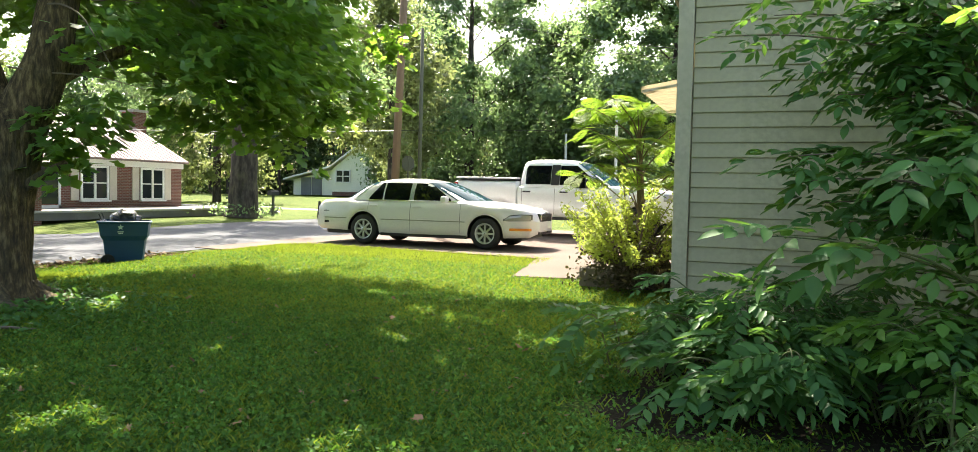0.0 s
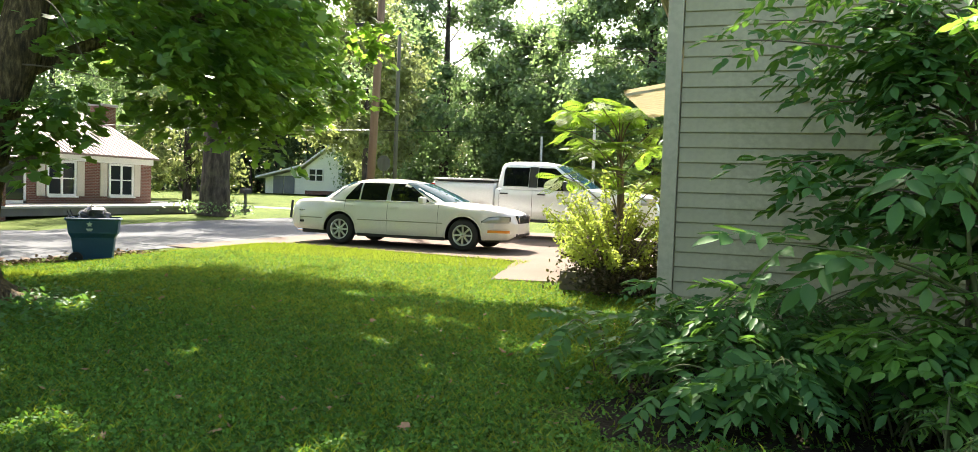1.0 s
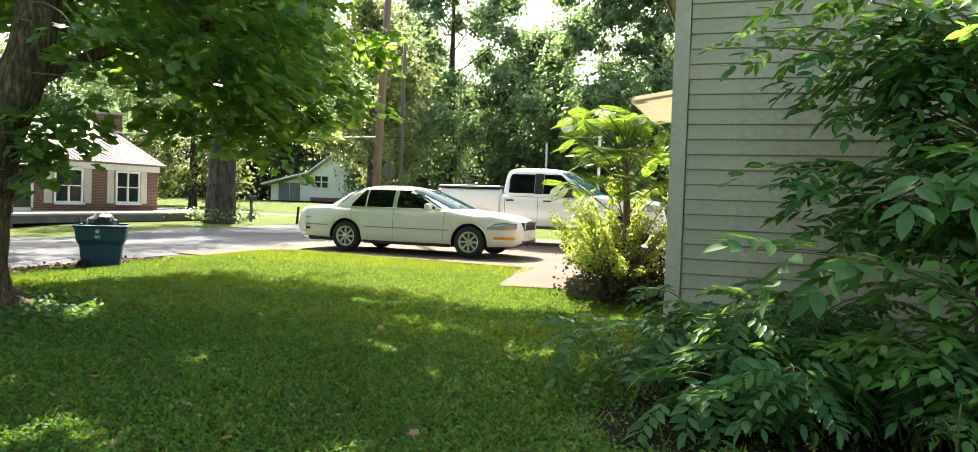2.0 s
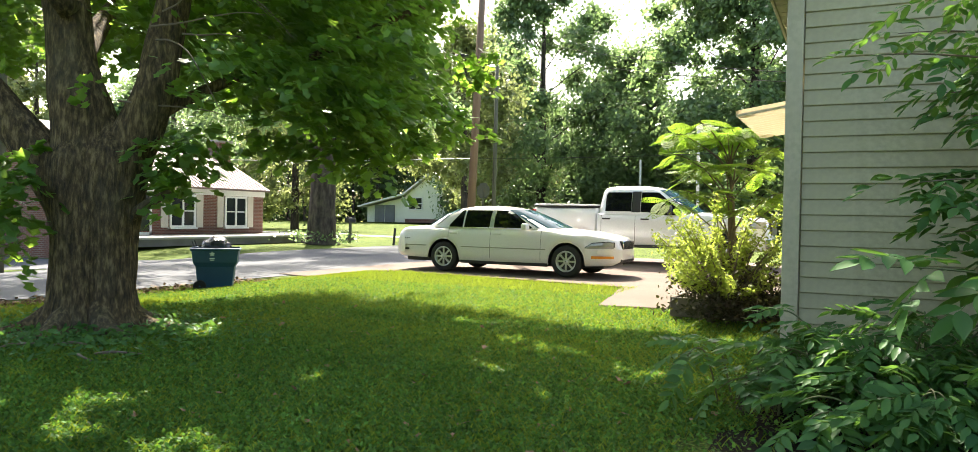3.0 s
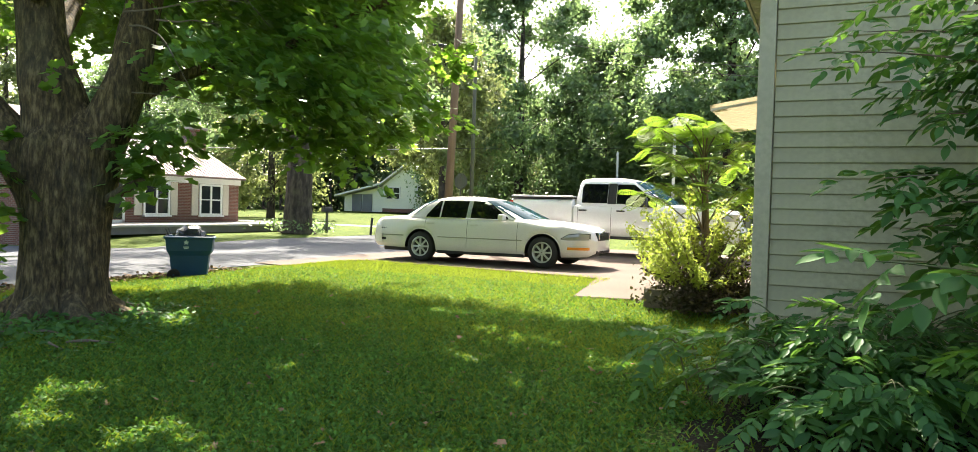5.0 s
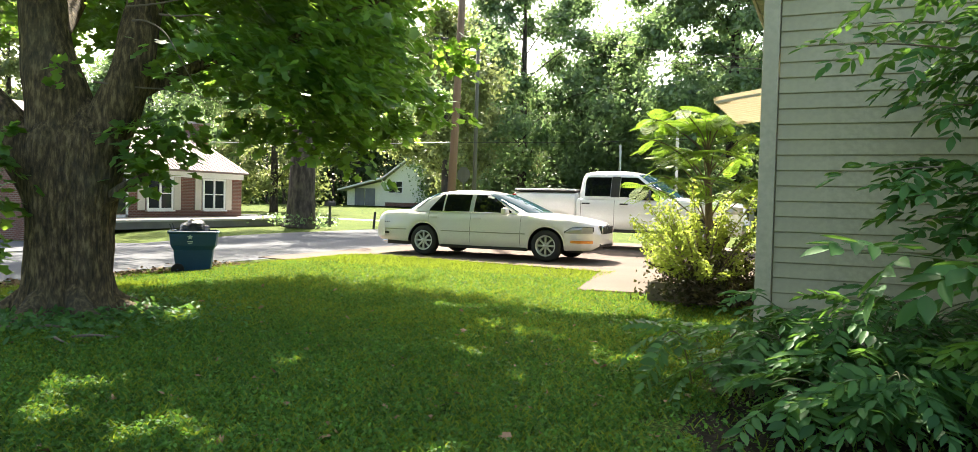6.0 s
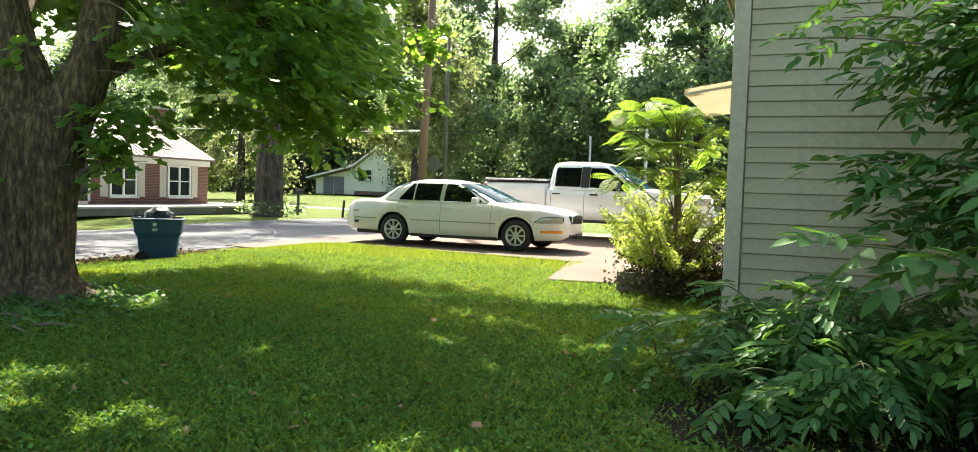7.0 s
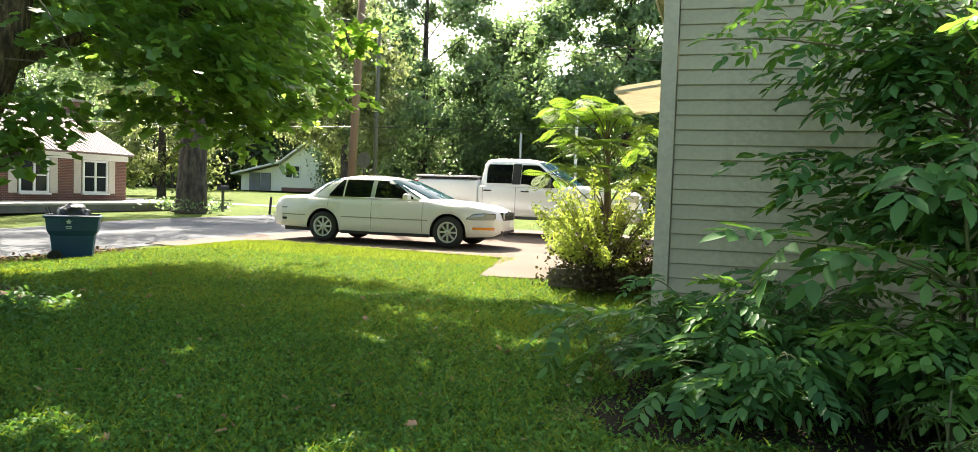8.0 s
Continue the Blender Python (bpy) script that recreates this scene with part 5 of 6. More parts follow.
while len(O) < 3000:
    side, deep = rng.uniform(-6.5, 4.4), rng.uniform(-1.0, 5.6)
    far = 8.9 + deep
    side += 0.28 * deep
    # a ragged lower rim that hangs lowest beyond the trunk
    rag = 0.05 * noise.noise(Vector((side * 0.9, deep * 0.5, 1.0))) + 0.03 * noise.noise(Vector((side * 3.1, deep * 1.7, 5.0)))
    low_rim = (0.1 if side > 2.2 else 0.14 if side > 0.9 else 0.19) + rag
    f = low_rim + (0.36 - low_rim) * rng.random() ** 0.85
    z = 1.45 + far * f
    if (side - 3.45) / far > -0.035 + 0.12 * (f - 0.1) + 0.03 * rng.normal():
        continue
    if noise.noise(Vector((side * 0.75, deep * 0.75, z * 0.9))) < -0.08:
        continue
    if side < -1.0 and rng.random() < 0.45:
        continue
    if deep < 0.5 and -2.7 < side < 1.3 and rng.random() < 0.85:
        continue
    O.append(tuple(at_tree(side, deep, z)))
    D.append((0.866 * (side + rng.normal()) - 0.5 * (deep + rng.normal()), 0.5 * (side + rng.normal()) + 0.866 * (deep + rng.normal()), rng.normal() * 0.3))
O, D = np.array(O), np.array(D)
P, A = sprayed(O, D, rng.uniform(0.45, 0.9, len(O)), 21)
world_p = P + np.array((TREE.x, TREE.y, 0))
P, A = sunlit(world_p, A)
P = P - np.array((TREE.x, TREE.y, 0))
scatter("spray_foliage", P, A, rng.uniform(0.085, 0.15, len(P)), LEAF_MAPLE, M["maple_leaf"], maple, "layered green maple sprays")
mass = []
# high crown: it shades the lawn up to the sunny strip by the drive
def shade_edge(x):
    """How far along y the crown's shade reaches, with leafy lobes."""
    return float(np.interp(x, [-10.5, -8.6, -7.5, -6.0, -4.8, -3.6, -2.4, 0.0, 2.5], [8.2, 9.2, 10.6, 10.5, 10.1, 9.5, 9.1, 8.7, 8.4])) + 0.7 * noise.noise(Vector((x * 0.8, 3.0, 0)))


while len(mass) < 400:
    z = rng.uniform(6.2, 11.0)
    gx, gy, r = rng.uniform(-10.8, 2.4), rng.uniform(-3.0, 11.5), rng.uniform(0.4, 0.8)
    if gy > shade_edge(gx) - 0.3 - r * 0.8 or (gx > 0.6 and gy > 3.0 and rng.random() < 0.4) or (gx < -6.0 and gy < 1.0 and rng.random() < 0.6):
        continue
    x, y = gx - 0.488 * z, gy + 0.721 * z
    if math.hypot(x - TREE.x, y - TREE.y) < 13 and 1.4 + 0.31 * math.hypot(x, y) < z:
        mass.append((x - TREE.x, y - TREE.y, z, r))
P = clumped(mass, 130)
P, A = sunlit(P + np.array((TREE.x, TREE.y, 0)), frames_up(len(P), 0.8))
P = P - np.array((TREE.x, TREE.y, 0))
scatter("crown", P, A, rng.uniform(0.2, 0.3, len(P)), LEAF_QUAD, M["maple_leaf"], maple, "dense green crown letting flecks of sun through")


def far_tree(x, y, height, width, leaf, label, n=26, base=0.28, size=0.34, per=330, trunk=0.3, lean=0.0):
    z0 = float(land(x, y))
    t = thing("tree", (x, y, z0), label, "tree", "background trees")
    b = limb(bmesh.new(), [(0, 0, -0.2), (lean * 0.3, 0, height * 0.35), (lean, 0, height * 0.85)], [trunk, trunk * 0.75, 0.05], 10)
    clumps = []
    n = int(n * 1.8)
    for k in range(n):
        f = (k + rng.random()) / n
        z = height * (base + (1 - base) * f)
        env = width / 2 * float(np.interp(f, [0, 0.25, 0.55, 0.85, 1], [0.55, 1.0, 0.92, 0.55, 0.12]))
        a, r = rng.uniform(0, 6.283), env * math.sqrt(rng.uniform(0.15, 1.0))
        c = Vector((lean * f + r * math.cos(a), r * math.sin(a), z - 0.04 * height))
        r2 = 1 + 0.45 * noise.noise(Vector((x + c.x * 0.35, y + c.y * 0.35, c.z * 0.35)))
        c = Vector((lean * f + (c.x - lean * f) * r2, c.y * r2, c.z))
        rad = min(width, 10.0) * rng.uniform(0.09, 0.19)
        clumps.append((c.x, c.y, c.z, rad))
        if k % 7:
            continue
        limb(b, [(lean * f * 0.6, 0, max(0.5, c.z - 0.35 * r - 0.06 * height)), (c.x * 0.6, c.y * 0.6, c.z - 0.1 * r), tuple(c)], [trunk * 0.14, trunk * 0.08, 0.012], 6)
    part("trunk", b, M["grey_bark"], t, smooth=True)
    P = clumped(clumps, per * 1.5, 0.8, True)
    scatter("crown", P, outward(P, clumps, per * 1.5), rng.uniform(size * 0.4, size * 1.15, len(P)), LEAF_QUAD, leaf, t)
    return t


G, Lt = M["far_leaf"], M["far_leaf_light"]
far_tree(-21.6, 41.0, 13.5, 8.5, Lt, "airy yellow-green tree beside the road", 34, 0.36, 0.3, 240, 0.22)
far_tree(-24.0, 46.0, 12.0, 6.0, Lt, "airy yellow-green tree at the wood's edge", 30, 0.34, 0.3, 240, 0.2)
far_tree(-23.0, 57.0, 23.0, 14.5, G, "tall dense green tree at the wood's edge", 84, 0.04, 0.4, 330, 0.45)
far_tree(-17.0, 62.0, 15.5, 12.0, G, "rounded dark green tree at the wood's edge", 64, 0.03, 0.4, 330, 0.4)
far_tree(-6.8, 57.5, 27.0, 17.5, G, "very tall dense green tree behind the pickup", 150, 0.02, 0.42, 340, 0.5)
far_tree(1.0, 58.0, 24.0, 12.0, G, "tall dense green tree behind the house", 80, 0.1, 0.42, 300, 0.5)
far_tree(-30.0, 66.0, 17.0, 10.0, Lt, "pale green tree at the wood's edge", 44, 0.1, 0.42, 300, 0.4)
far_tree(-38.5, 77.0, 19.0, 12.0, G, "tall dark tree behind the white house", 44, 0.1, 0.45, 300, 0.45)
far_tree(-50.0, 88.0, 21.0, 14.0, G, "tall dark tree behind the white house", 44, 0.1, 0.5, 300, 0.45)
far_tree(-37.6, 72.4, 7.5, 4.6, Lt, "grey-green bushy tree beside the white house", 26, 0.05, 0.3, 260, 0.15)
far_tree(-62.0, 84.0, 22.0, 15.0, G, "tall dark tree at the wood's edge", 44, 0.1, 0.5, 300, 0.45)
far_tree(-46.5, 55.0, 15.0, 10.0, Lt, "pale green tree behind the brick house", 40, 0.15, 0.4, 280, 0.4)
far_tree(-52.0, 46.0, 16.0, 11.0, G, "green tree behind the brick house", 40, 0.15, 0.4, 280, 0.4)
far_tree(-58.0, 38.0, 17.0, 12.0, Lt, "pale green tree behind the brick house", 40, 0.15, 0.4, 280, 0.4)
far_tree(-60.0, 29.0, 12.0, 11.0, M["hazed_leaf"], "tree beyond the side drive, haze put into its pale green", 40, 0.08, 0.4, 280, 0.4)
far_tree(-66.0, 22.0, 12.0, 12.0, M["hazed_leaf"], "tree beyond the side drive, haze put into its pale green", 40, 0.08, 0.4, 280, 0.4)
# added behind the maple trunk, inferred only from the shade on the road
far_tree(-19.6, 14.3, 14.5, 10.0, G, "added roadside tree whose high crown dapples the road", 44, 0.6, 0.26, 210, 0.22)
# big old tree at the verge
ot = thing("verge_tree", (-24.0, 30.4, 0), "old tree with thick grey trunk and ivy at its foot", "tree")
b = limb(bmesh.new(), [(0, 0, -0.1), (0.02, 0, 0.5), (0.03, 0, 2.0), (0.1, 0, 4.5), (0.25, 0, 8.0), (0.2, 0.2, 13)], [0.95, 0.72, 0.63, 0.6, 0.42, 0.12], 20, 0.06)
limb(b, [(0.1, 0, 4.2), (1.6, 0.6, 6.2), (3.4, 1.2, 7.6)], [0.3, 0.2, 0.06], 10)
limb(b, [(0.1, 0, 4.6), (-1.5, -0.8, 6.4), (-3.2, -1.0, 8.2)], [0.3, 0.2, 0.06], 10)
part("trunk", b, M["grey_bark"], ot, "thick grey furrowed trunk", True)
cl = [(rng.normal() * 3.4 + 0.8, rng.normal() * 3.4 - 2.2, rng.uniform(5.4, 15), rng.uniform(0.7, 1.3)) for k in range(115)]
P = clumped(cl, 210)
scatter("crown", P, frames_up(len(P), 0.8), rng.uniform(0.16, 0.3, len(P)), LEAF_OVAL, M["far_leaf"], ot)
P = np.stack([rng.normal(size=500) * 0.75, rng.normal(size=500) * 0.75, rng.uniform(0, 0.55, 500)], -1)
scatter("ivy", P, frames_up(500, 0.6), rng.uniform(0.12, 0.24, 500), LEAF_OVAL, M["far_leaf"], ot)
# dim woods closing the view
n = 85000
u = rng.random(n)
P = np.stack([-78 + 96 * u, 66 + 22 * np.sin(u * 3.0) + rng.normal(size=n) * 3.0 + 8, rng.random(n) ** 1.15 * (16.5 + 3 * np.sin(u * 37) + 2 * np.sin(u * 91))], -1)
woods = thing("woods", (0, 0, 0.3), "dim dense green woods behind the houses and an added ring behind the camera", "woods", kind="stuff")
scatter("woods_foliage", P, frames_up(n, 0.4), rng.uniform(0.4, 0.8, n), LEAF_QUAD, M["woods_leaf"], woods)
n = 26000
u = rng.random(n)
P = np.stack([-82 + 3 * rng.normal(size=n) + 12 * u, -10 + 82 * u, rng.random(n) ** 1.1 * (11 + 3 * np.sin(u * 31))], -1)
scatter("woods_foliage", P, frames_up(n, 0.4), rng.uniform(0.4, 0.8, n), LEAF_QUAD, M["woods_leaf"], woods)
# unseen ring added behind the camera: fills reflections, blocks low sky light
n = 22000
a = rng.uniform(-2.75, 0.75, n)
P = np.stack([32 * np.cos(a) + rng.normal(size=n) * 1.5, 30 * np.sin(a) + rng.normal(size=n) * 1.5, rng.random(n) * 6.5], -1)
scatter("woods_foliage", P, frames_up(n, 0.4), rng.uniform(0.5, 0.9, n), LEAF_QUAD, M["woods_leaf"], woods)
for k in range(70):
    x = rng.uniform(-72, 14)
    y = 70 + 20 * math.sin((x + 78) / 96 * 3.0) + rng.uniform(-5, 4)
    part("trunk", tubed([(x, y, -0.3), (x + rng.normal() * 0.3, y, rng.uniform(7, 12))], [0.22, 0.08], 6), M["grey_bark"], woods)

# ---- mimosa and shrub beside the porch ----
def frond_mesh(name, length, pairs, leaflet, material):
    """A feathery twice-divided leaf."""
    P, A, S = [], [], []
    for i in range(pairs):
        t = (i + 1) / pairs
        bx, bz = length * t, -0.18 * length * t * t
        for s in (1, -1):
            pl_ = leaflet * math.sin(math.pi * (0.15 + 0.8 * t)) * 1.0
            for j in range(9):
                q = (j + 1) / 9 * pl_
                for w in (1, -1):
                    d = Vector((0.55, s * 1.0, -0.1)).normalized()
                    o = Vector((bx, 0, bz)) + d * q
                    lx = (d * 0.35 + Vector((1, -s * 0.35, 0)) * w).normalized()
                    nz = Vector((0, 0, 1))
                    ly = nz.cross(lx)
                    P.append(o)
                    A.append(np.stack([np.array(lx), np.array(ly), np.array(nz)], -1))
                    S.append(0.028)
    tv, tf = LEAF_QUAD
    P, A, S = np.array([tuple(p) for p in P]), np.array(A), np.array(S)
    V = np.einsum("nij,kj->nki", A, tv) * S.reshape(-1, 1, 1) + P[:, None, :]
    Fc = tf[None] + (np.arange(len(P)) * len(tv))[:, None, None]
    return array_mesh(name, V.reshape(-1, 3), Fc.reshape(-1, 3), material)


def piece(name, me, parent, m):
    o = new(name, me)
    o.parent = parent
    o.matrix_basis = m
    return o


rng = np.random.default_rng(41)
mim = thing("mimosa_sapling", (-1.75, 12.2, 0.18), "young mimosa with feathery yellow-green fronds in full sun", "tree")
fr_me = [frond_mesh("frond", 0.5, 11, 0.14, M["mimosa_leaf"]), frond_mesh("frond", 0.4, 9, 0.12, M["mimosa_leaf"])]
# tiers of level branches, each ending in a rosette of fronds
for k in range(25):
    tier = k % 3
    a = k * 2.4
    r = (0.35, 0.6, 0.75)[tier] + 0.35 * rng.random()
    tip = Vector((r * math.cos(a) - (0.35, 0.15, 0.0)[tier], 0.8 * r * math.sin(a), (2.66, 2.15, 1.65)[tier] + rng.normal() * 0.1))
    fork = Vector((0.0, 0.0, tip.z - 0.75))
    part("stem", limb(bmesh.new(), [(0.1, 0, 0), tuple(fork), tuple(fork.lerp(tip, 0.6) + Vector((0, 0, 0.15))), tuple(tip)], [0.016, 0.013, 0.009, 0.004], 7), M["twig"], mim, smooth=True)
    for q in range(7):
        p = tip - (tip - fork) * 0.05 * q + Vector((0, 0, 0.02 * q))
        turn = q * 137.5 + rng.normal() * 15
        piece("frond", fr_me[q % 2], mim, pose(p.x, p.y, p.z, rng.normal() * 14, rng.uniform(-14, 26), turn))
shr = thing("privet_shrub", (-1.55, 10.6, 0.12), "straggly light green shrub with dark leggy base beside the walk", "shrub")
stm, tips = bmesh.new(), []
for k in range(60):
    a, r = rng.uniform(0, 6.283), rng.uniform(0.2, 1.0)
    top = Vector((r * math.cos(a), 1.15 * r * math.sin(a), rng.uniform(0.6, 1.6) - 0.35 * r * r))
    mid = Vector((top.x * 0.45, top.y * 0.45, top.z * 0.55))
    limb(stm, [(top.x * 0.15, top.y * 0.15, 0), mid, top], [0.014, 0.01, 0.004], 5)
    for f in np.linspace(0.2, 1.05, 9):
        tips.append(tuple(mid.lerp(top, f)) + (0.08,))
part("stem", stm, M["twig"], shr)
P = clumped([p for p in tips if p[2] > 0.34], 17, 0.9)
scatter("foliage", P, frames_up(len(P), 0.7), rng.uniform(0.035, 0.065, len(P)), LEAF_OVAL, M["shrub_leaf"], shr)
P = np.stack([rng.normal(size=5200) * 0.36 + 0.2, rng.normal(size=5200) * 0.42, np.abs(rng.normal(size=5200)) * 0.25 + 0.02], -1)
scatter("low_growth", P, frames_up(5200, 0.5), rng.uniform(0.04, 0.09, 5200), LEAF_OVAL, M["dark_growth"], shr, "dark brown growth at the shrub's foot")

# ---- saplings and bushes with compound leaves, against the siding ----
def leaflet_shape(width, sag):
    """One pointed leaflet, folded along its midrib and bent down to the tip."""
    ts, ws = (0.0, 0.16, 0.4, 0.66, 0.87, 1.0), (0.0, 0.62, 1.0, 0.84, 0.36, 0.0)
    mid = [(t, 0.0, -0.03 * math.sin(math.pi * t) - sag * t * t) for t in ts]
    left = [(t, width * w, 0.02 + 0.03 * w - sag * t * t) for t, w in zip(ts[1:-1], ws[1:-1])]
    right = [(x, -y, z) for x, y, z in left]
    tri = []
    for o, flip in ((6, False), (10, True)):
        side = [(0, 1, o), (4, 5, o + 3)]
        for k in range(3):
            side += [(k + 1, k + 2, o + k), (k + 2, o + k + 1, o + k)]
        tri += [t[::-1] for t in side] if flip else side
    return np.array(mid + left + right), np.array(tri)


LEAFLETS = [leaflet_shape(0.23, 0.1), leaflet_shape(0.2, 0.22), leaflet_shape(0.26, 0.05)]
NARROW = [leaflet_shape(0.12, 0.2), leaflet_shape(0.14, 0.1)]


def pinnate(name, length, pairs, leaflet, droop, material, shapes):
    """One compound leaf: a curved stalk with paired leaflets and one at the end."""
    V, Fc, k = [], [], 0
    def on_stalk(t):
        return Vector((length * t, 0, 0.12 * length * math.sin(t * 2.4) - droop * length * t * t))
    def add(o, lx, nz, size):
        nonlocal k
        tv, tf = shapes[int(rng.integers(len(shapes)))]
        lx = Vector(lx).normalized()
        ly = Vector(nz).cross(lx).normalized()
        R3 = np.stack([np.array(lx), np.array(ly), np.array(lx.cross(ly))], -1)
        V.append(tv @ R3.T * size + np.array(o))
        Fc.append(tf + k)
        k += len(tv)
    for i in range(pairs):
        t = 0.3 + 0.62 * i / (pairs - 1)
        g = leaflet * (0.78 + 0.34 * math.sin(math.pi * (0.2 + 0.7 * i / pairs)))
        for s in (1, -1):
            add(on_stalk(t + 0.015 * s), (0.5 + 0.35 * t, s, -0.15 - 0.3 * rng.random()), (rng.normal() * 0.22, rng.normal() * 0.2, 1), g * rng.uniform(0.85, 1.12))
    add(on_stalk(1.0), (1, rng.normal() * 0.15, -0.35 - droop), (0.4, 0, 1), leaflet * 1.1)
    pts = [np.array(on_stalk(t)) for t in np.linspace(0, 1, 7)]
    for p, q in zip(pts, pts[1:]):
        V.append(np.array([p + (0, 0.0025, 0), p - (0, 0.0025, 0), q, p + (0, 0, 0.0035)]))
        Fc.append(np.array([(0, 1, 2), (1, 3, 2), (3, 0, 2)]) + k)
        k += 4
    return array_mesh(name, np.concatenate(V), np.concatenate(Fc), material)


rng = np.random.default_rng(52)
KINDS = {key: [pinnate("compound_leaf", L_, n_, l_, d_, M[mat], shp) for L_, n_, l_, d_ in sizes] for key, mat, shp, sizes in (
    ("dark", "ash_leaf", LEAFLETS, ((0.24, 3, 0.115, 0.25), (0.3, 4, 0.11, 0.45), (0.22, 3, 0.12, 0.15), (0.27, 3, 0.125, 0.6), (0.32, 4, 0.105, 0.3))),
    ("low", "ash_leaf", LEAFLETS, ((0.32, 5, 0.095, 0.2), (0.38, 6, 0.095, 0.35), (0.27, 4, 0.1, 0.3))),
    ("big", "ash_leaf", LEAFLETS, ((0.26, 2, 0.18, 0.4), (0.3, 3, 0.165, 0.3))),
    # the same ash leaf in the brighter colour that stands in for light
    ("young", "lit_leaf", LEAFLETS, ((0.26, 3, 0.115, 0.3), (0.32, 4, 0.11, 0.2), (0.24, 3, 0.12, 0.45))),
    ("weed", "weed_leaf", NARROW, ((0.3, 6, 0.075, 0.3), (0.26, 5, 0.085, 0.15))))}


def leafy_stem(t, pts, n, kind, r0=0.012, start=0.3, grown=1.0):
    """A stem with compound leaves set alternately along it, each held outward and level."""
    material = M["green_stem"] if kind != "dark" else M["twig"]
    part("stem", limb(bmesh.new(), pts, list(np.linspace(r0, 0.003, len(pts))), 6), material, t, smooth=True)
    V3 = [Vector(p) for p in pts]
    for k in range(n):
        f = (start + (1 - start) * (k + 0.5 + 0.3 * rng.normal()) / n)
        f = min(max(f, 0.05), 1.0) * (len(V3) - 1)
        i = min(int(f), len(V3) - 2)
        p = V3[i].lerp(V3[i + 1], f - i)
        d = V3[i + 1] - V3[i]
        flat = math.hypot(d.x, d.y) / max(d.length, 1e-6)
        swing = (62 if k % 2 else -62) + rng.normal() * 22 if flat > 0.5 else k * 137.5
        yaw = math.degrees(math.atan2(d.y, d.x)) + swing * (0.25 if k == n - 1 else 1.0)
        g = grown * rng.uniform(0.75, 1.15)
        piece("compound_leaf", KINDS[kind][int(rng.integers(len(KINDS[kind])))], t, pose(p.x, p.y, p.z, rng.normal() * 16, rng.uniform(-22, 28), yaw) @ Matrix.Diagonal((g, g, g, 1)))


def bough(a, b, lift):
    """Points of a bough that leaves a, rises and settles to b."""
    a, b = Vector(a), Vector(b)
    return [tuple(a), tuple(a.lerp(b, 0.4) + Vector((0, 0, lift))), tuple(a.lerp(b, 0.75) + Vector((0, 0, lift * 0.7))), tuple(b)]


def sapling(place, label, stem, tips, kind, per, lift=0.15, grown=1.0):
    """A leader with boughs; stem and tips are measured from the foot."""
    t = thing("ash_sapling", place, label, "sapling")
    leafy_stem(t, stem, 4, kind, 0.026, 0.8)
    V3 = [Vector(p) for p in stem]
    for tip in tips:
        h = min(max((tip[2] - 0.35) / stem[-1][2], 0.25), 0.95) * (len(V3) - 1)
        i = min(int(h), len(V3) - 2)
        leafy_stem(t, bough(V3[i].lerp(V3[i + 1], h - i), tip, lift), per, kind, 0.01, 0.3, grown)
    return t


def spread(n, x0, x1, y0, y1, z0, z1):
    return [(rng.uniform(x0, x1), rng.uniform(y0, y1), rng.uniform(z0, z1)) for k in range(n)]


# tall sapling whose dark upper boughs reach across the wall
sapling((1.6, 5.6, 0), "tall dark ash sapling reaching across the cream siding", [(0, 0, -0.05), (-0.05, 0, 1.2), (-0.1, -0.05, 2.2), (-0.2, -0.1, 3.3)],
        [(-1.55, -0.1, 2.5), (-1.35, 0.05, 2.66), (-1.15, -0.2, 2.8), (-1.15, 0.1, 2.26), (-0.95, -0.1, 2.08), (-0.85, 0.1, 2.36), (-0.6, 0.0, 2.08), (-1.0, -0.1, 2.95), (-0.7, -0.2, 2.65)]
        + spread(22, -0.7, 0.7, -0.4, 0.4, 2.15, 3.1), "dark", 9, 0.1)
# second one holds the middle of the wall
sapling((1.75, 5.35, 0), "dark leafy ash sapling with level sprays before the siding", [(0, 0, -0.05), (-0.1, 0, 0.9), (-0.2, 0.05, 1.7), (-0.3, 0.1, 2.2)],
        [(-1.38, 0.0, 1.66), (-1.25, -0.1, 1.5), (-1.15, 0.05, 1.36), (-0.95, -0.1, 1.62), (-0.85, 0.1, 1.45), (-1.0, 0.0, 1.24)] + spread(21, -0.75, 0.6, -0.4, 0.5, 1.2, 2.0), "dark", 10, 0.08)
# near bough of big leaves
sapling((1.55, 4.85, 0), "ash sapling holding out one bough of large leaves", [(0, 0, -0.05), (-0.1, 0, 0.7), (-0.2, 0.0, 1.3), (-0.15, 0.1, 1.8)],
        [(-1.38, -0.38, 1.17), (-0.85, -0.3, 1.12), (-0.55, -0.3, 1.62), (-0.2, -0.4, 1.75), (0.3, -0.2, 1.7), (0.1, -0.3, 1.45)], "big", 4, 0.08)
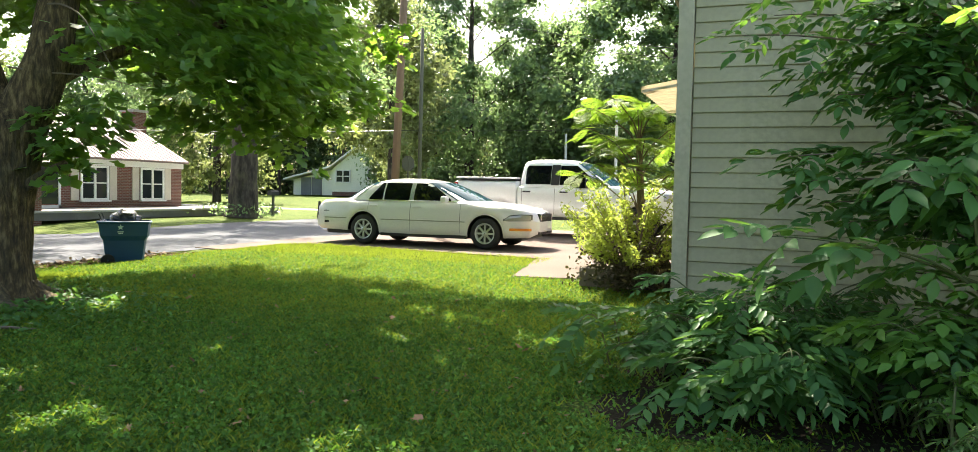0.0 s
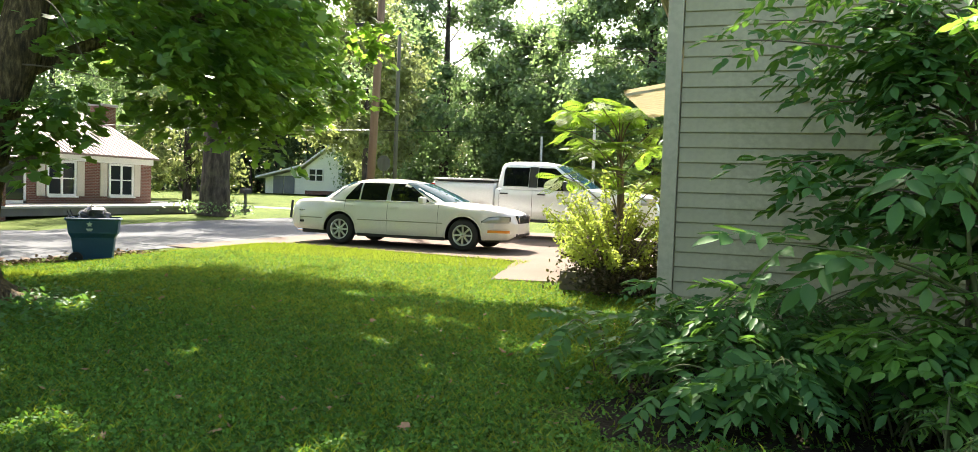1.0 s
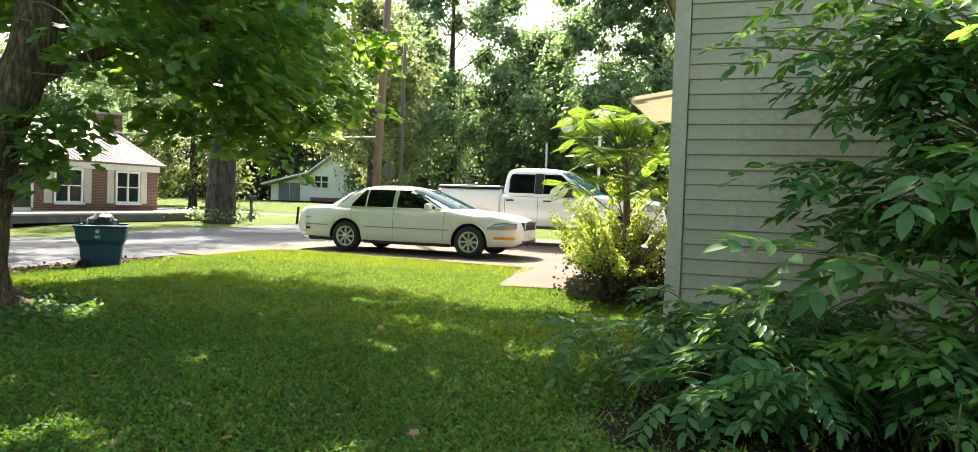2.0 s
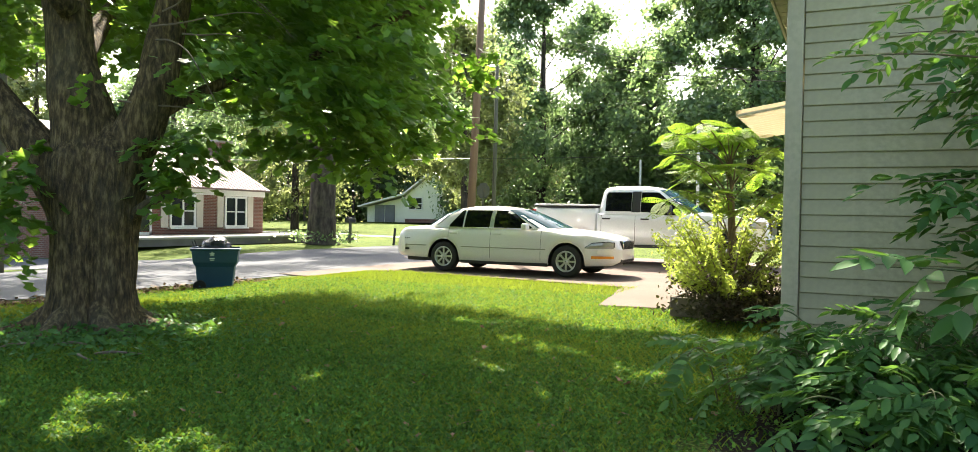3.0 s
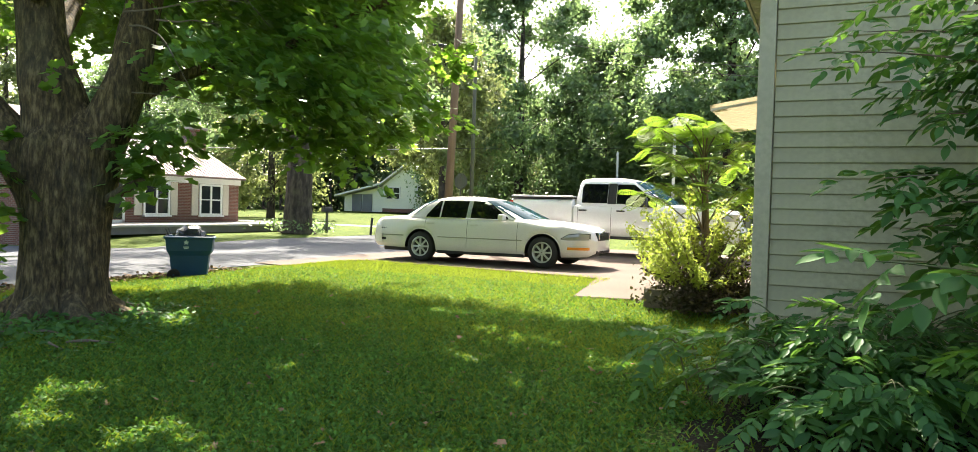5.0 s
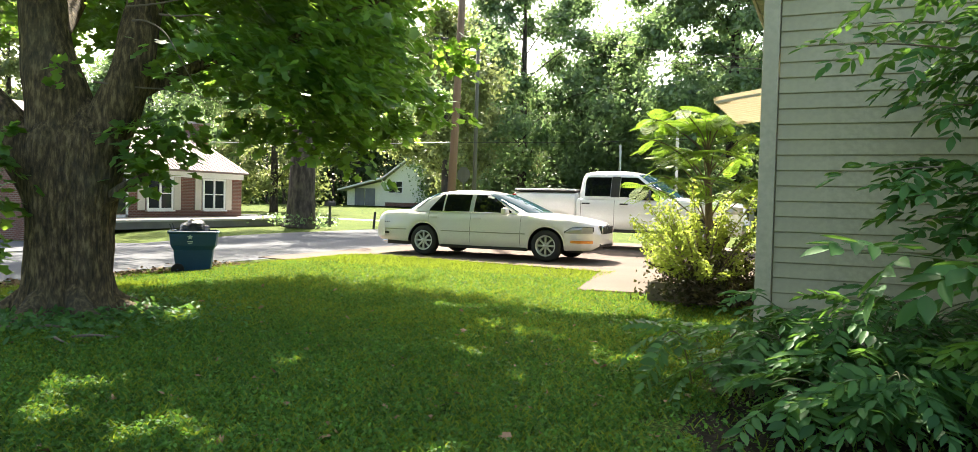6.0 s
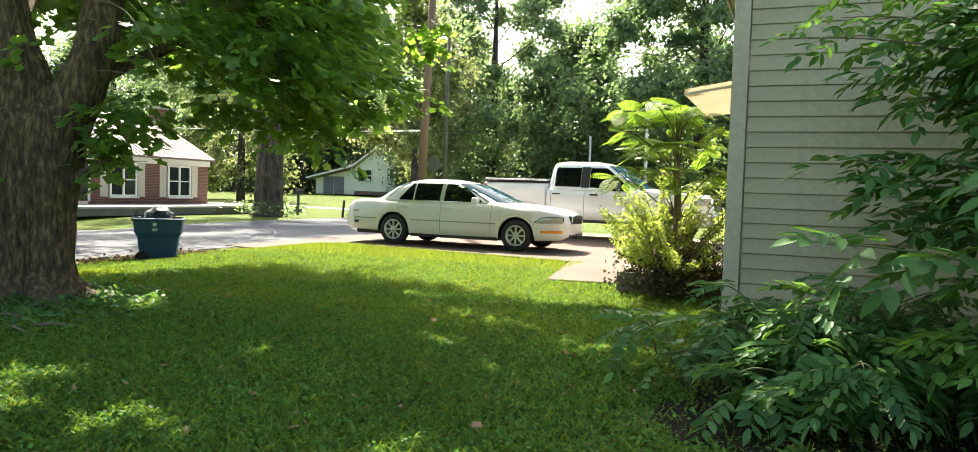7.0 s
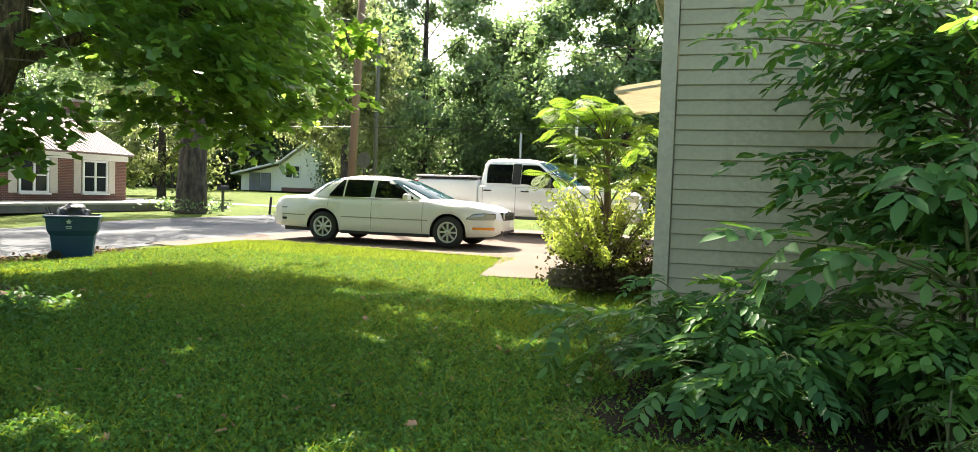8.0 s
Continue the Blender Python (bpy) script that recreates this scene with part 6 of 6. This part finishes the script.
# light green growth: the light on these leaves is put into their colour
sapling((1.95, 5.0, 0), "ash sapling with broad leaves, light put into their pale green", [(0, 0, -0.05), (0.0, 0, 0.5), (-0.1, 0.0, 0.9), (-0.05, 0.0, 1.3)],
        spread(24, -0.9, 0.7, -0.5, 0.3, 0.55, 1.3), "young", 7, 0.08)
sapling((2.0, 5.2, 0), "ash sapling rising above the others, sunlight put into its yellow-green", [(0, 0, -0.05), (-0.1, 0, 1.0), (-0.3, -0.1, 2.0), (-0.45, -0.2, 2.6)],
        spread(7, -0.75, 0.3, -0.5, 0.0, 2.1, 2.65), "young", 6, 0.1)
sapling((2.9, 5.0, 0), "tall green ash sapling at the end of the thicket", [(0, 0, -0.05), (0.0, 0, 1.2), (-0.1, 0.0, 2.2), (-0.1, 0.0, 3.0)],
        spread(24, -0.95, 0.9, -0.6, 0.4, 0.7, 3.0), "dark", 8, 0.12)


def low_bush(name, place, label, tips, kind, per, lift=0.15, grown=1.0):
    t = thing(name, place, label, "shrub")
    for tip in tips:
        foot = (rng.normal() * 0.12 + tip[0] * 0.25, rng.normal() * 0.1 + tip[1] * 0.25, -0.04)
        leafy_stem(t, bough(foot, tip, lift + 0.2 * tip[2]), per, kind, 0.009, 0.3, grown)
    return t


low_bush("low_sumac", (0.2, 5.75, 0), "low spreading green bush with compound leaves at the wall's foot", spread(26, -0.75, 0.95, -0.6, 0.5, 0.3, 0.82), "low", 7)
low_bush("creeping_sumac", (-0.72, 5.95, 0), "low trailing green bush at the house corner",
         spread(11, 0.05, 0.8, -0.6, 0.4, 0.2, 0.52) + [(-0.35, -0.35, 0.4), (-0.1, -0.6, 0.22), (-0.3, -0.05, 0.42)], "low", 6)
low_bush("low_sumac", (0.25, 4.95, 0), "low green bush with drooping leaves lit at the lawn's edge", spread(13, -0.55, 0.5, -0.45, 0.4, 0.2, 0.5), "low", 6, 0.14, 1.1)
low_bush("low_sumac", (1.1, 5.0, 0), "dim green undergrowth of compound leaves below the saplings", spread(18, -0.6, 0.8, -0.3, 0.5, 0.2, 0.65), "low", 7)
low_bush("lit_sumac", (1.35, 4.75, 0), "low bush of compound leaves before the thicket, coloured as if lit", spread(16, -0.6, 0.8, -0.3, 0.3, 0.25, 0.85), "young", 6)
low_bush("weed_clump", (1.2, 4.2, 0), "dim weedy clump of narrow leaves at the thicket's edge", spread(16, -0.35, 0.9, -0.3, 0.4, 0.1, 0.45), "weed", 6, 0.1, 0.8)
low_bush("weed_clump", (2.3, 4.3, 0), "tall weedy clump of narrow green leaves", spread(20, -0.6, 0.9, -0.4, 0.5, 0.3, 1.1), "weed", 8)
# bare arching shoot before the dark leaves
shoot = thing("bare_shoot", (2.0, 4.9, 0), "thin pale bare shoot arching out of the thicket", "stem")
part("stem", limb(bmesh.new(), [(0.1, 0, -0.02), (0.05, 0, 1.2), (-0.25, -0.05, 1.95), (-0.62, -0.1, 2.25), (-0.85, -0.15, 2.55)], [0.009, 0.008, 0.006, 0.005, 0.003], 6), M["green_stem"], shoot, smooth=True)

# ---- grass, clover and dry leaves ----
def on_lawn(n, x0, x1, y0, y1):
    x, y = rng.uniform(x0, x1, n), rng.uniform(y0, y1, n)
    keep = ~((x > -3.5) & (x < -2.0) & (y > 10.9)) & ~((x > HX) & (y > HY)) & (y < 14.4 - 0.134 * (x + 11.5)) & (np.hypot(x - TREE.x, y - TREE.y) > 0.55)
    # growth thins out under the thicket by the wall
    keep &= ~((x > -0.8 + 0.25 * np.sin(y * 5)) & (y > 4.25 + 0.2 * np.sin(x * 6) + 0.12 * np.sin(x * 17)) & (rng.random(n) < 0.9))
    x, y = x[keep], y[keep]
    return np.stack([x, y, land(x, y)], -1)


rng = np.random.default_rng(63)
lawn = thing("lawn_growth", (0, 0, 0), "short grass mixed with clover on the lawn", "grass", kind="stuff")
P = np.concatenate([on_lawn(55000, -7, 2.5, 2.2, 8), on_lawn(70000, -11.8, 1, 7, 14.4), on_lawn(18000, -11.5, -6, 3, 8)])
A = frames_up(len(P), 9.0)
scatter("grass", P, A, rng.uniform(0.035, 0.085, len(P)), BLADE, M["grass_blade"], lawn)
P = np.concatenate([on_lawn(210000, -7.5, 2.0, 2.4, 6), on_lawn(150000, -9.0, 0.5, 5.5, 9), on_lawn(60000, -11.5, -0.5, 8.5, 12)])
P[:, 2] += rng.uniform(0.0, 0.06, len(P))
scatter("clover", P, frames_up(len(P), 1.4), rng.uniform(0.018, 0.042, len(P)), LEAF_QUAD, M["clover"], lawn)
P = np.stack([TREE.x + rng.normal(size=3800) * 0.8 + 0.2, TREE.y + rng.normal(size=3800) * 0.7 - 0.25, np.zeros(3800)], -1)
P = P[np.hypot(P[:, 0] - TREE.x, P[:, 1] - TREE.y) > 0.5]
P[:, 2] = rng.uniform(0.02, 0.14, len(P))
scatter("ivy", P, frames_up(len(P), 1.6), rng.uniform(0.05, 0.1, len(P)), LEAF_OVAL, M["ash_leaf"], lawn, "ivy round the maple's foot")
litter = thing("dry_leaves", (0, 0, 0), "scattered brown fallen leaves and litter", "litter", kind="stuff")
P = on_lawn(420, -8, 2, 2.2, 9)
P[:, 2] += 0.045
scatter("dry_leaf", P, frames_up(len(P), 3.0), rng.uniform(0.04, 0.09, len(P)), LEAF_MAPLE, M["root_litter"], litter)
P = np.stack([rng.normal(size=1500) * 0.35 - 11.75, rng.uniform(7, 13.2, 1500), np.zeros(1500)], -1)
P[:, 2] = land(P[:, 0], P[:, 1]) + 0.03
scatter("dry_leaf", P, frames_up(len(P), 2.0), rng.uniform(0.05, 0.1, len(P)), LEAF_MAPLE, M["root_litter"], litter)
# fallen sticks at the maple's foot
for k in range(7):
    x, y = TREE.x + rng.uniform(-0.9, 1.6), TREE.y + rng.uniform(-1.4, -0.6)
    a = rng.uniform(0, 6.28)
    st = part("stick", limb(bmesh.new(), [(x, y, 0.05), (x + 0.2 * math.cos(a), y + 0.2 * math.sin(a), 0.08), (x + 0.42 * math.cos(a + 0.3), y + 0.42 * math.sin(a + 0.3), 0.05)], [0.016, 0.014, 0.006], 6), M["twig"])
    tagged(st, "bare fallen stick on the lawn", "stick", "fallen sticks")

# ---- siding boards ----
board = prism([(0.03, 0.0), (-0.012, 0.0), (-0.018, 0.005), (-0.018, 0.012), (-0.004, 0.127), (0.03, 0.127)], -4.95, 4.95, "x")
bme = bpy.data.meshes.new("siding_board")
bmesh.ops.recalc_face_normals(board, faces=board.faces[:])
board.to_mesh(bme)
board.free()
bme.materials.append(M["vinyl"])
for i in range(23):
    piece("siding_board", bme, wall, pose(HX + 5.07, HY - 0.002, LOW + i * 0.127))
